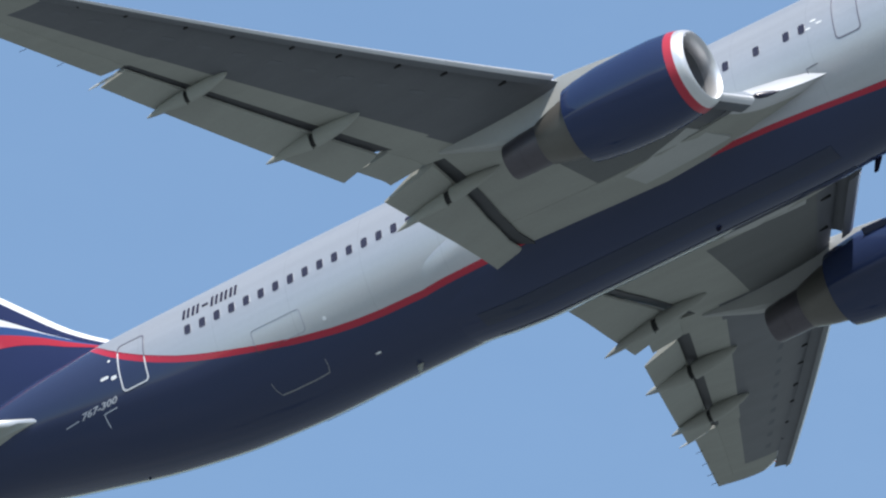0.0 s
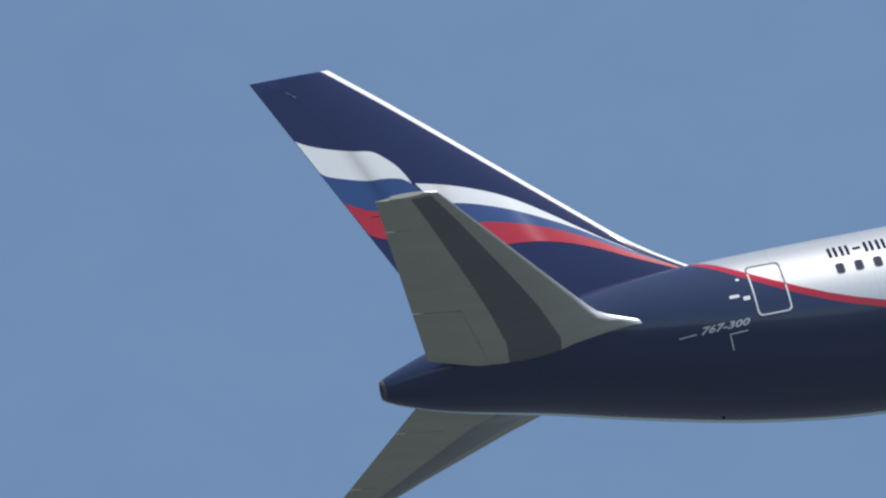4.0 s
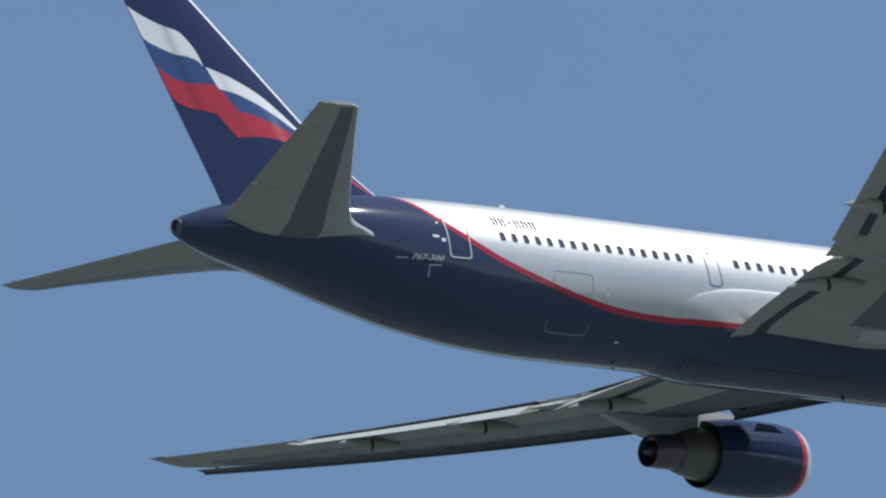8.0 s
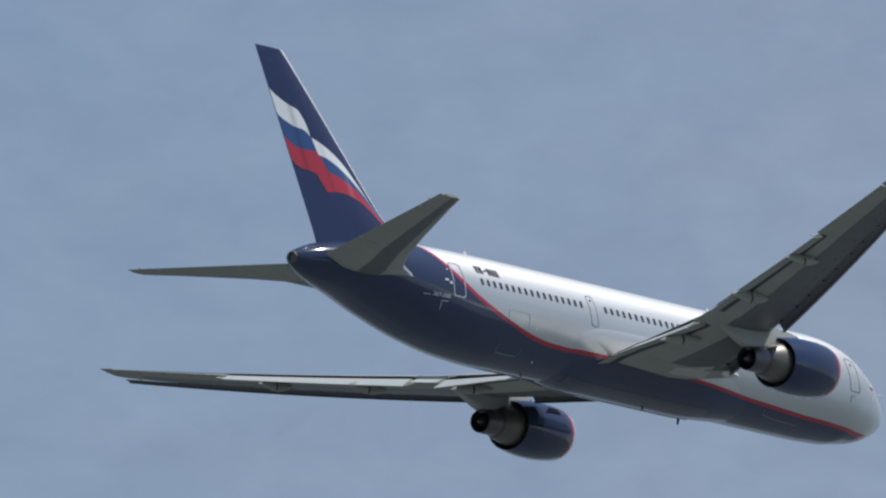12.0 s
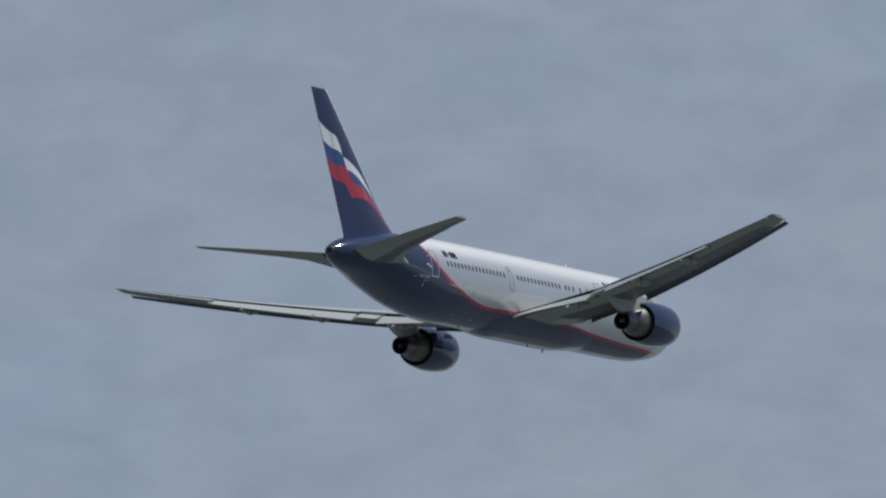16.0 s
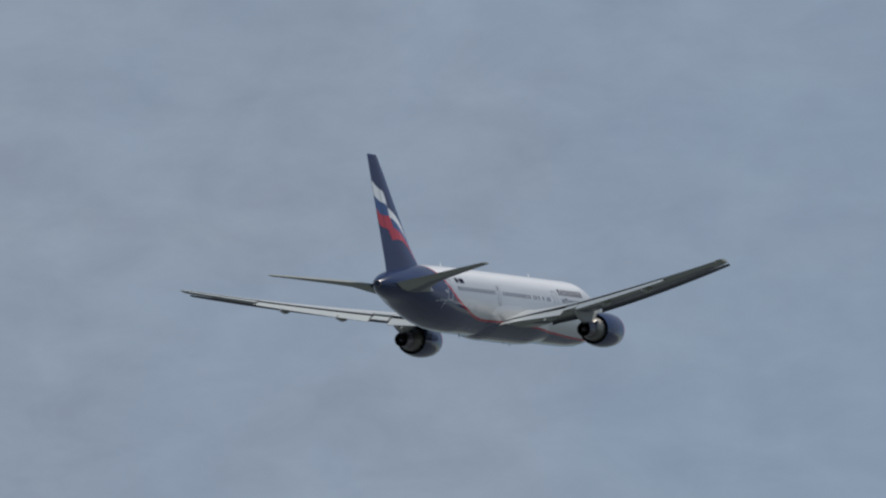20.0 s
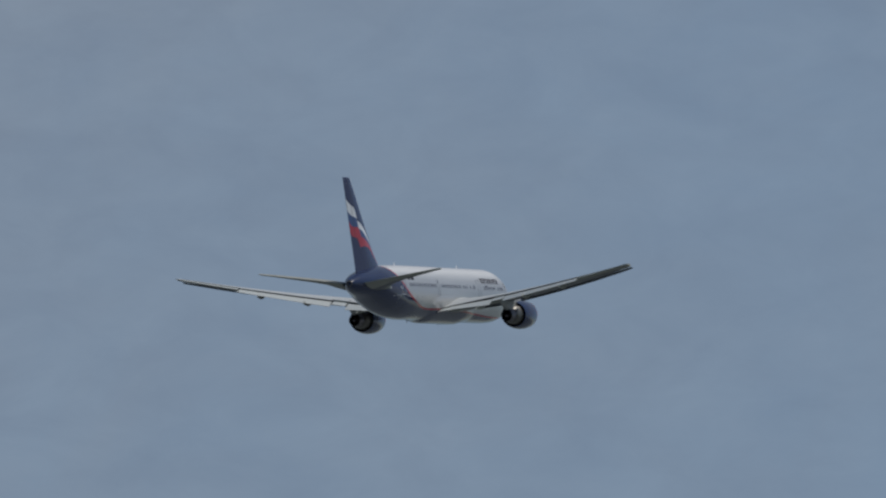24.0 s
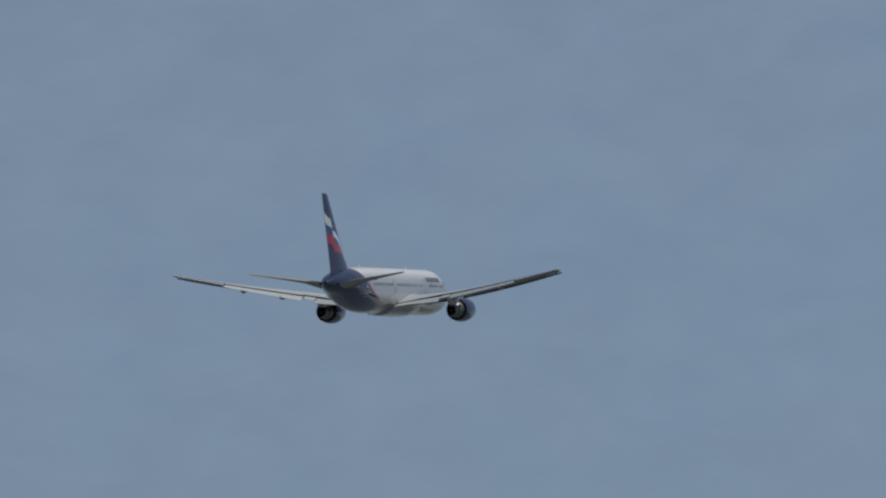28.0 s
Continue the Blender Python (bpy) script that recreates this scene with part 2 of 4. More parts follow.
PALE_METAL = plain("pale_metal", (0.66, 0.66, 0.68), 0.36, 0.5, 0.1)
ROOT_SILVER = plain("root_silver_paint", (0.58, 0.59, 0.61), 0.42, 0.45, 0.12)
FIN_EDGE = plain("fin_edge_paint", (0.74, 0.74, 0.75), 0.65, 0.0, 0.05, gloss=0.08)
BARE_METAL = plain("bare_metal", (0.72, 0.72, 0.74), 0.4, 0.75, 0.12)
CORE_METAL = plain("core_cowl_metal", (0.16, 0.153, 0.14), 0.42, 0.6, 0.3)
NOZZLE_METAL = plain("heat_stained_metal", (0.13, 0.12, 0.135), 0.4, 0.8, 0.35)
EXHAUST_METAL = plain("exhaust_ring_metal", (0.13, 0.12, 0.125), 0.62, 0.3, 0.3)
DARK = plain("dark_cavity", (0.02, 0.02, 0.022), 0.7, 0.0, 0.2)
# for recesses: their shade is put into this dark grey
RECESS_SHADE = plain("recess_shade_grey", (0.07, 0.072, 0.078), 0.65, 0.0, 0.35)
FAN_METAL = plain("fan_blade_metal", (0.16, 0.16, 0.18), 0.35, 0.7, 0.2)
GLASS = plain("window_glass", (0.035, 0.035, 0.058), 0.25, 0.0, 0.1)
RIM_GREY = plain("window_rim", (0.42, 0.42, 0.46), 0.4, 0.2, 0.1)
FLAP_WHITE = plain("flap_top_white", (0.52, 0.54, 0.52), 0.4, 0.0, 0.12)
LETTER = plain("dark_lettering", (0.025, 0.025, 0.05), 0.85, 0.0, 0.1, gloss=0.0)
TYPE_WHITE = plain("type_lettering_white", (0.45, 0.46, 0.5), 0.5, 0.0, 0.1)
LAMP_RED = plain("red_lens", (0.5, 0.02, 0.02), 0.2, 0.0, 0.05)


def hazed_land():
    # land out of view: distance haze is put into these blue-greys
    n = Nodes("hazed_airfield", rough=0.9)
    f = n.noise(0.02, 8.0)
    g = n.noise(1.5, 5.0)
    c = n.mix(f, (0.075, 0.09, 0.09), (0.14, 0.16, 0.165))
    # dark woods and pale built-up land between the fields
    land = n.add("ShaderNodeMapRange", **{"From Min": 0.4, "From Max": 0.62})
    n.link(n.noise(0.0035, 6.0), land.inputs["Value"])
    c = n.mix(land.outputs[0], c, n.mix(n.noise(0.011, 4.0), (0.05, 0.06, 0.06), (0.24, 0.25, 0.26)))
    return n.done(n.mix(n.math("MULTIPLY", g, 0.5), c, (0.07, 0.085, 0.083)))


# ---- mesh helpers ----
def part(name, bm, material, parent, label="", smooth=True):
    bmesh.ops.recalc_face_normals(bm, faces=bm.faces[:])
    me = bpy.data.meshes.new(name)
    bm.to_mesh(me)
    bm.free()
    for m in (material if isinstance(material, (list, tuple)) else (material,)):
        me.materials.append(m)
    if smooth:
        for p in me.polygons:
            p.use_smooth = True
        me.set_sharp_from_angle(angle=radians(38))
    ob = new(name, me)
    ob.parent = parent
    if label:
        tagged(ob, label)
    return ob


def loft(rings, close=True, caps=(True, True), mats=None):
    """Skin over rings of equally many points; mats(i, j) gives a face's material slot."""
    bm = bmesh.new()
    vs = [[bm.verts.new(p) for p in r] for r in rings]
    n = len(vs[0])
    for i in range(len(vs) - 1):
        for j in range(n if close else n - 1):
            k = (j + 1) % n
            f = bm.faces.new((vs[i][j], vs[i][k], vs[i + 1][k], vs[i + 1][j]))
            if mats:
                f.material_index = mats(i, j)
    if caps[0]:
        bm.faces.new(vs[0][::-1])
    if caps[1]:
        bm.faces.new(vs[-1])
    bmesh.ops.remove_doubles(bm, verts=bm.verts[:], dist=1e-5)
    return bm


def P(s, y, z):
    return Vector((28.0 - s, y, z))


# fuselage: s, top, bottom, half width
BODY = ((0.0, -0.86, -0.94, 0.05), (0.15, -0.55, -1.28, 0.38), (0.5, -0.28, -1.55, 0.72), (1.0, 0.05, -1.85, 1.08), (2.0, 0.72, -2.25, 1.6),
        (3.0, 1.5, -2.48, 1.98), (4.0, 2.02, -2.6, 2.22), (5.0, 2.36, -2.73, 2.38), (6.5, 2.62, -2.79, 2.48), (8.0, 2.68, -2.82, 2.515),
        (34.0, 2.68, -2.83, 2.515), (37.0, 2.67, -2.82, 2.5), (40.0, 2.64, -2.65, 2.47), (43.0, 2.57, -2.22, 2.42), (46.0, 2.4, -1.54, 2.24),
        (49.0, 1.98, -0.82, 1.75), (51.5, 1.58, -0.37, 1.12), (52.9, 1.16, 0.0, 0.66), (53.5, 0.92, 0.25, 0.36))


def fullness(s, low):
    """Exponent of the section: the belly of the tail is fuller than an ellipse."""
    return 2.0 + 0.2 * max(0.0, min(1.0, (s - 34.0) / 6.0)) if low else 2.0


def skin(s, z, side=-1, out=0.0):
    """Point of the fuselage skin at s and height z; side -1 is starboard."""
    top, bot, hw = smooth_table(BODY, s)
    c, h = (top + bot) / 2, (top - bot) / 2
    u = max(-0.999, min(0.999, (z - c) / h))
    e = fullness(s, u < 0)
    y = hw * (1 - abs(u) ** e) ** (1 / e)
    nrm = Vector((0, y / hw ** 2, (z - c) / h ** 2)).normalized()
    p = P(s, y, z) + nrm * out
    return Vector((p.x, side * p.y, p.z))


def rounded(w, h, r, k=3):
    """Outline of a rounded rectangle, counter-clockwise."""
    pts = []
    for cx, cz, a0 in ((w / 2 - r, h / 2 - r, 0), (-w / 2 + r, h / 2 - r, 90), (-w / 2 + r, -h / 2 + r, 180), (w / 2 - r, -h / 2 + r, 270)):
        for i in range(k + 1):
            a = radians(a0 + 90 * i / k)
            pts.append((cx + r * math.cos(a), cz + r * math.sin(a)))
    return pts


def subdivide_loop(pts, step):
    out = []
    for i, a in enumerate(pts):
        b = pts[(i + 1) % len(pts)]
        n = max(1, int(math.dist(a, b) / step))
        out += [(a[0] + (b[0] - a[0]) * j / n, a[1] + (b[1] - a[1]) * j / n) for j in range(n)]
    return out


def skin_plate(s0, z0, w, h, r, side, out=0.006, into=0.03):
    """A plate with rounded corners laid on the skin, its edge running down into it."""
    loop = subdivide_loop(rounded(w, h, r), 0.3)
    bm = bmesh.new()
    top = [bm.verts.new(skin(s0 - a, z0 + b, side, out)) for a, b in loop]
    low = [bm.verts.new(skin(s0 - a, z0 + b, side, -into)) for a, b in loop]
    mid = bm.verts.new(skin(s0, z0, side, out))
    n = len(loop)
    for i in range(n):
        j = (i + 1) % n
        bm.faces.new((top[i], top[j], mid))
        bm.faces.new((top[i], low[i], low[j], top[j]))
    return bm


def skin_frame(s0, z0, w, h, r, width, side, out=0.012, into=0.03, arc=(0.0, 1.0)):
    """A raised strip that follows the outline of a door on the skin."""
    loop = subdivide_loop(rounded(w, h, r), 0.25)
    inner = subdivide_loop(rounded(w, h, r), 0.25)
    fx, fz = (w - 2 * width) / w, (h - 2 * width) / h
    inner = [(a * fx, b * fz) for a, b in inner]
    n = len(loop)
    rings = []
    lo, hi = int(arc[0] * n), int(arc[1] * n)
    for i in range(lo, hi + (0 if arc == (0.0, 1.0) else 1)):
        (a, b), (c, d) = loop[i % n], inner[i % n]
        rings.append([skin(s0 - a, z0 + b, side, -into), skin(s0 - a, z0 + b, side, out),
                      skin(s0 - c, z0 + d, side, out), skin(s0 - c, z0 + d, side, -into)])
    if arc == (0.0, 1.0):
        rings.append(rings[0])
        return loft(rings, True, (False, False))
    return loft(rings, True, (True, True))


def skin_bar(points, width, side, out=0.01):
    """A painted line along (s, z) points on the skin."""
    rings = []
    fine = [points[0]]
    for (a, b), (c, d) in zip(points, points[1:]):
        k = max(1, int(math.hypot(c - a, d - b) / 0.1))
        fine += [(a + (c - a) * q / k, b + (d - b) * q / k) for q in range(1, k + 1)]
    points = fine
    for i, (s, z) in enumerate(points):
        a, b = points[max(i - 1, 0)], points[min(i + 1, len(points) - 1)]
        dx, dz = b[0] - a[0], b[1] - a[1]
        L = math.hypot(dx, dz)
        nx, nz = -dz / L * width / 2, dx / L * width / 2
        rings.append([skin(s + nx, z + nz, side, out), skin(s - nx, z - nz, side, out),
                      skin(s - nx, z - nz, side, -0.03), skin(s + nx, z + nz, side, -0.03)])
    return loft(rings)


def skin_text(words, s0, z0, size, length, slant, side):
    """Painted letters of the built-in font laid on the skin."""
    cu = bpy.data.curves.new("letters", "FONT")
    cu.body, cu.size, cu.shear, cu.resolution_u, cu.offset = words, size, slant, 2, 0.008
    ob = bpy.data.objects.new("letters", cu)
    bpy.context.collection.objects.link(ob)
    me = bpy.data.meshes.new_from_object(ob.evaluated_get(bpy.context.evaluated_depsgraph_get()))
    bm = bmesh.new()
    bm.from_mesh(me)
    bpy.data.objects.remove(ob)
    bpy.data.curves.remove(cu)
    bpy.data.meshes.remove(me)
    wide = max(v.co.x for v in bm.verts)
    for v in bm.verts:
        # read from the tail forwards on the starboard side, from the nose aft on the port side
        run = (v.co.x if side < 0 else wide - v.co.x) * length / wide
        v.co = skin(s0 - run, z0 + v.co.y, side, 0.012)
    return bm


def lathe(profile, axis, n=40, close=False, mats=None):
    """Surface of revolution: profile of (s, r) about the fore-and-aft line through axis = (y, z)."""
    rings = [[P(s, axis[0] + r * math.cos(2 * math.pi * k / n), axis[1] + r * math.sin(2 * math.pi * k / n) + sum(dz)) for k in range(n)] for s, r, *dz in profile]
    if close:
        rings.append(rings[0])
    caps = (not close and profile[0][1] < 0.02, not close and profile[-1][1] < 0.02)
    return loft(rings, True, caps, mats)


# aerofoil: chord fraction, half-thickness as a share of the maximum thickness
FOIL = ((0.0, 0.0), (0.01, 0.21), (0.035, 0.38), (0.08, 0.56), (0.15, 0.75), (0.25, 0.92), (0.38, 1.0), (0.5, 0.95), (0.62, 0.8), (0.74, 0.58), (0.86, 0.33), (1.0, 0.03))


def foil_half(c):
    return smooth_table(FOIL, c)[0]


def foil_ring(le, te, y, z, tc, side, c0=0.0, c1=1.0, twist=0.0, n=11, camber=0.0, low=1.0):
    """Section of a wing at span y between chord fractions c0 and c1: upper run from back to front, then the lower run."""
    chord = te - le
    run = [c0 + (c1 - c0) * (0.5 - 0.5 * math.cos(math.pi * i / n)) ** 0.9 for i in range(n + 1)]
    up, lo = [], []
    for c in run:
        t = foil_half(c) * tc * chord / 2
        zc = z + camber * chord * 4 * c * (1 - c) - math.sin(radians(twist)) * chord * (c - 0.4)
        up.append(P(le + c * chord, side * y, zc + t * 1.08))
        lo.append(P(le + c * chord, side * y, zc - t * 0.92 * low))
    return up[::-1] + lo[(1 if c0 == 0.0 else 0):]


# ---- ground ----
def build_ground():
    bm = bmesh.new()
    bmesh.ops.create_grid(bm, x_segments=40, y_segments=40, size=30000)
    me = bpy.data.meshes.new("ground")
    bm.to_mesh(me)
    bm.free()
    me.materials.append(hazed_land())
    tagged(new("ground", me), "flat grass and concrete airfield ground, distance haze put into its blue-grey", "ground", kind="structure")


build_ground()

# ---- the airliner ----
airliner = tagged(new("airliner"), "navy and silver twin-engine airliner with red stripe, climbing gear up", "airliner")


def build_fuselage():
    N = 64
    ss = [0.0, 0.05, 0.15, 0.3, 0.5, 0.75] + [1 + 0.35 * i for i in range(21)] + [8.6 + 1.2 * i for i in range(22)] + [34.4 + 0.6 * i for i in range(31)] + [53.2, 53.5]
    rings = []
    for s in ss:
        top, bot, hw = smooth_table(BODY, s)
        c, h = (top + bot) / 2, (top - bot) / 2
        ring = []
        for k in range(N):
            ca, sa = math.cos(2 * math.pi * k / N), math.sin(2 * math.pi * k / N)
            e = 2 / fullness(s, ca < 0)
            ring.append(P(s, hw * math.copysign(abs(sa) ** e, sa), c + h * math.copysign(abs(ca) ** e, ca)))
        rings.append(ring)
    fus = part("fuselage", loft(rings), LIVERY, airliner, "silver upper skin, navy belly and tail, red stripe")
    # auxiliary power unit exhaust at the tail's end
    part("exhaust_pipe", lathe([(53.3, 0.35), (53.54, 0.32), (53.61, 0.27), (53.59, 0.2), (53.4, 0.18), (53.35, 0.0)], (0, 0.585), 28), EXHAUST_METAL, fus, "bare metal exhaust ring at the tail end")
    return fus


fuselage = build_fuselage()


def build_belly():
    """Wing-to-body fairing."""
    rings = []
    for i in range(45):
        s = 12.4 + 20.8 * i / 44
        u = max(0.0, min(1.0, (s - 12.4) / 7.0, (33.2 - s) / 4.5))
        u = u * u * (3 - 2 * u)
        lim = min(78.0, 25 + 53 * max(0.0, (s - 12.4) / 6.0) ** 0.5, 20 + 58 * max(0.0, (33.2 - s) / 3.7) ** 0.55)
        ring = []
        for k in range(40):
            a = -lim + 2 * lim * k / 39
            # straight down is 0; the rim sinks into the skin
            edge = max(0.0, min(1.0, (lim - abs(a)) / 26)) ** 0.7
            proud = -0.05 + (0.05 + 0.07 * u) * edge + 0.2 * u * max(0.0, math.cos(radians(a * 1.25))) ** 1.5
            ring.append(P(s, (2.515 + proud) * math.sin(radians(a)), -(2.73 + proud * 1.3) * math.cos(radians(a))))
        rings.append(ring + [P(s, 1.3 * math.sin(radians(lim)), -0.9), P(s, -1.3 * math.sin(radians(lim)), -0.9)])
    part("belly_fairing", loft(rings), LIVERY, airliner, "navy belly fairing between the wing roots")


build_belly()


def build_bay_door(side):
    """Long door of the air-conditioning bay under the fairing."""
    s0, s1 = 17.6, 30.8
    rings = []
    for i in range(31):
        s = s0 + (s1 - s0) * i / 30
        u = max(0.0, min(1.0, (s - 12.4) / 7.0, (33.2 - s) / 4.5))
        u = u * u * (3 - 2 * u)
        outer, inner = [], []
        for k in range(6):
            a = 9 + 13 * k / 5
            proud = 0.07 * u + 0.2 * u * max(0.0, math.cos(radians(a * 1.25))) ** 1.5
            for lift, run in ((0.014, outer), (-0.03, inner)):
                run.append(P(s, side * (2.515 + proud + lift) * math.sin(radians(a)), -(2.73 + (proud + lift) * 1.3) * math.cos(radians(a))))
        rings.append(outer + inner[::-1])
    part("bay_door", loft(rings), BAY_NAVY, airliner, "long navy door under the belly fairing")


build_bay_door(1)
build_bay_door(-1)


def build_fillet(side):
    """Fairing of the wing root's trailing edge, proud of the silver skin."""
    rim = ((24.5, -0.3), (28.4, -0.34), (29.5, -0.42), (30.64, -0.63), (31.3, -0.85), (31.6, -1.03), (31.85, -1.35), (31.98, -1.8))
    rings = []
    for i in range(31):
        s = 24.5 + 7.48 * (i / 30) ** 0.7
        top = smooth_table(rim, s)[0]
        ring = []
        for k in range(15):
            z = top + (-2.25 - top) * (k / 14) ** 1.4
            f = min(1.0, (top - z) / 0.45) ** 0.7 * min(1.0, (31.98 - s) / 0.9) ** 0.7 * max(0.0, min(1.0, (z + 2.25) / 0.5))
            ring.append(skin(s, z, side, -0.006 + 0.085 * f))
        rings.append(ring)
    part("wing_fillet", loft(rings, False, (False, False)), LIVERY, airliner, "silver fairing behind the wing root")


build_fillet(1)
build_fillet(-1)


# ---- wings ----
def wing_le(y):
    return 22.6 + (0.68 if y < 9.1 else 0.703) * (y - 9.1)


def box_le(y):
    """Nose of the fixed wing behind the slats."""
    if y < 3.3:
        return wing_le(y) + 0.1 - 1.6 * (3.3 - y) ** 1.75
    return wing_le(y) + 0.055 * (wing_te(y) - wing_le(y)) + 0.3


def wing_te(y):
    return 28.95 + 0.1 * (y - 2.5) if y < 8.0 else 29.5 + 0.388 * (y - 8.0)


def wing_z(y):
    u = y - 2.5
    return -1.45 + 0.11 * u + 0.00243 * u * u


def twist(y):
    """Washout: degrees nose-up at the root, nose-down at the tip."""
    return 2.0 - 7.0 * max(0.0, y - 2.5) / 21.0


def wing_tc(y):
    return 0.145 - 0.002 * y if y < 8 else 0.129 - 0.0015 * (y - 8)


FLAP_C = ((1.4, 0.93), (2.6, 0.91), (7.66, 0.72), (7.67, 0.82), (9.05, 0.82), (9.06, 0.79), (17.85, 0.76), (17.86, 0.78), (23.1, 0.74), (23.11, 1.0), (23.7, 1.0))


def belly_side(y):
    """The underside is flat where it meets the fuselage."""
    return 0.62 + 0.38 * max(0.0, min(1.0, (y - 2.5) / 5.0))


def box_end(y):
    for (a, ca), (b, cb) in zip(FLAP_C, FLAP_C[1:]):
        if a <= y <= b:
            return ca + (cb - ca) * (y - a) / (b - a)
    return 1.0


def topside(i, j):
    return 1 if j <= 5 else 0


def build_wing(side, name):
    ys = [1.4, 1.9, 2.1, 2.2, 2.3, 2.4, 2.5, 2.6, 2.7, 2.8, 2.95, 3.1, 3.29, 3.3, 3.6, 5.0, 6.2, 7.0, 7.66, 7.67, 8.2, 9.05, 9.06, 10.5, 12.0, 14.0, 16.0, 17.85, 17.86, 19.5, 21.0, 22.3, 23.1, 23.11, 23.45, 23.68]
    rings = []
    for y in ys:
        le, te = box_le(y), wing_te(y)
        if y > 22.9:
            le += (y - 22.9) ** 2 * 0.7
        rings.append(foil_ring(le, te, y, wing_z(y), wing_tc(y), side, 0.0, box_end(y), twist(y), camber=0.01, low=belly_side(y)))
        # the root's nose curves up into the skin
        for k, v in enumerate(rings[-1]):
            v.z += (0.4 if k < 12 else 0.75) * max(0.0, 2.95 - y) ** 2 * max(0.0, 1.0 - (28.0 - v.x - le) / 7.0) ** 1.3
    n = len(rings[0])

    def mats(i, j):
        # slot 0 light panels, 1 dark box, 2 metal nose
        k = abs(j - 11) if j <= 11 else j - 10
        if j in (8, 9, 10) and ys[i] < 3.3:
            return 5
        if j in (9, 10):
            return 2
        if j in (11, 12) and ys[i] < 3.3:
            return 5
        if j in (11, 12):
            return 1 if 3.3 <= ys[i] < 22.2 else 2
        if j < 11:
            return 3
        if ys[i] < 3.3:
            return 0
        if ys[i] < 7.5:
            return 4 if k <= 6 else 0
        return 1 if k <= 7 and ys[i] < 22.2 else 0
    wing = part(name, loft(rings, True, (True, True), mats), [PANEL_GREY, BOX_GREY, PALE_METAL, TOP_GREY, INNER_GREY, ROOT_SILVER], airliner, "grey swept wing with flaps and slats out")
    # flaps: two per wing, drooped, each behind a dark slot
    for y0, y1, reaches, droops in ((1.85, 7.6, (0.44, 0.44), (11, 15)), (9.12, 17.75, (0.45, 0.24), (18, 13)), (7.72, 8.99, (-0.015, -0.015), (9, 9)), (17.92, 23.05, (-0.02, -0.02), (-0.5, -4))):
        reach = reaches[0]
        rings = []
        for i in range(9):
            y = y0 + (y1 - y0) * i / 8
            le, te = box_le(y), wing_te(y)
            chord = te - le
            c = box_end(y)
            reach, droop = (a + (b - a) * i / 8 for a, b in (reaches, droops))
            f_le, f_len = le + c * chord + reach, (1 - c) * chord + 0.02
            z = wing_z(y) - math.sin(radians(twist(y))) * chord * (c - 0.4) - 0.06 * f_len
            drop = radians(droop)
            ring = []
            prof = [(1.0, 0.012), (0.8, 0.04), (0.55, 0.085), (0.3, 0.12), (0.12, 0.11), (0.03, 0.06), (0.0, 0.0), (0.03, -0.045), (0.15, -0.06), (0.5, -0.04), (0.8, -0.02), (1.0, -0.008)]
            for u, v in prof:
                dx, dz = u * f_len, v * f_len
                ring.append(P(f_le + dx * math.cos(drop) + dz * math.sin(drop), side * y, z + dz * math.cos(drop) - dx * math.sin(drop)))
            rings.append(ring)
        if reach < 0.1:
            part("aileron", loft(rings, True, (True, True), topside), [PANEL_GREY, FLAP_WHITE], wing, "white aileron drooped behind the engine" if y1 < 10 else "aileron near the wing tip")
            continue
        part("flap", loft(rings, True, (True, True), topside), [PANEL_GREY, FLAP_WHITE], wing, "light grey flap lowered behind a dark slot")
        if y1 > 10:
            # slim pale fairing at the flap's outer end
            zt = wing_z(y1) - 0.1
            rings = [[P(wing_te(y1) + dx, side * (y1 + 0.09 + r * math.cos(2 * math.pi * k / 8)), zt + dz + r * 1.4 * math.sin(2 * math.pi * k / 8)) for k in range(8)]
                     for dx, dz, r in ((-0.5, 0.03, 0.012), (-0.3, 0.02, 0.03), (0.0, 0.0, 0.035), (0.4, -0.03, 0.03), (0.62, -0.05, 0.01))]
            part("end_fairing", loft(rings), TOP_GREY, wing, "slim pale fairing at the flap end")
        # cove wedge behind the box, the slot's shade put into its dark grey
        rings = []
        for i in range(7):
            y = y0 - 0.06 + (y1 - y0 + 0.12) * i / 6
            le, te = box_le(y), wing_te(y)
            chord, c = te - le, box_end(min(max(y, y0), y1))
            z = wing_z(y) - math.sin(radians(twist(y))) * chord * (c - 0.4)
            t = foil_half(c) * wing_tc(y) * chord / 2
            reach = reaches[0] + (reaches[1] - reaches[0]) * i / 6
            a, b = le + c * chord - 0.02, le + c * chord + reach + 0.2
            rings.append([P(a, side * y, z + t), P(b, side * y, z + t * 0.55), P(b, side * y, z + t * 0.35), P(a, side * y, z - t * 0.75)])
        part("flap_cove", loft(rings), RECESS_SHADE, wing, "wedge filling the slot ahead of the flap, shade put into its dark grey")
        # spoiler panels lying over the slot
        k = 2 if y1 < 8 else 4
        for q in range(k):
            a, b = y0 + (y1 - y0) * q / k + 0.02, y0 + (y1 - y0) * (q + 1) / k - 0.02
            rings = []
            for y in (a, b):
                le, te = box_le(y), wing_te(y)
                chord, c = te - le, box_end(y)
                c0, c1 = c - 0.02, c + (1 - c) * 0.42
                ring = []
                for cc, up in ((c0, 0.012), (c1, 0.004), (c1, -0.02), (c0, -0.03)):
                    zz = wing_z(y) + 0.01 * chord * 4 * cc * (1 - cc) - math.sin(radians(twist(y))) * chord * (cc - 0.4) + foil_half(cc) * wing_tc(y) * chord / 2 * 1.08
                    ring.append(P(le + cc * chord, side * y, zz + up))
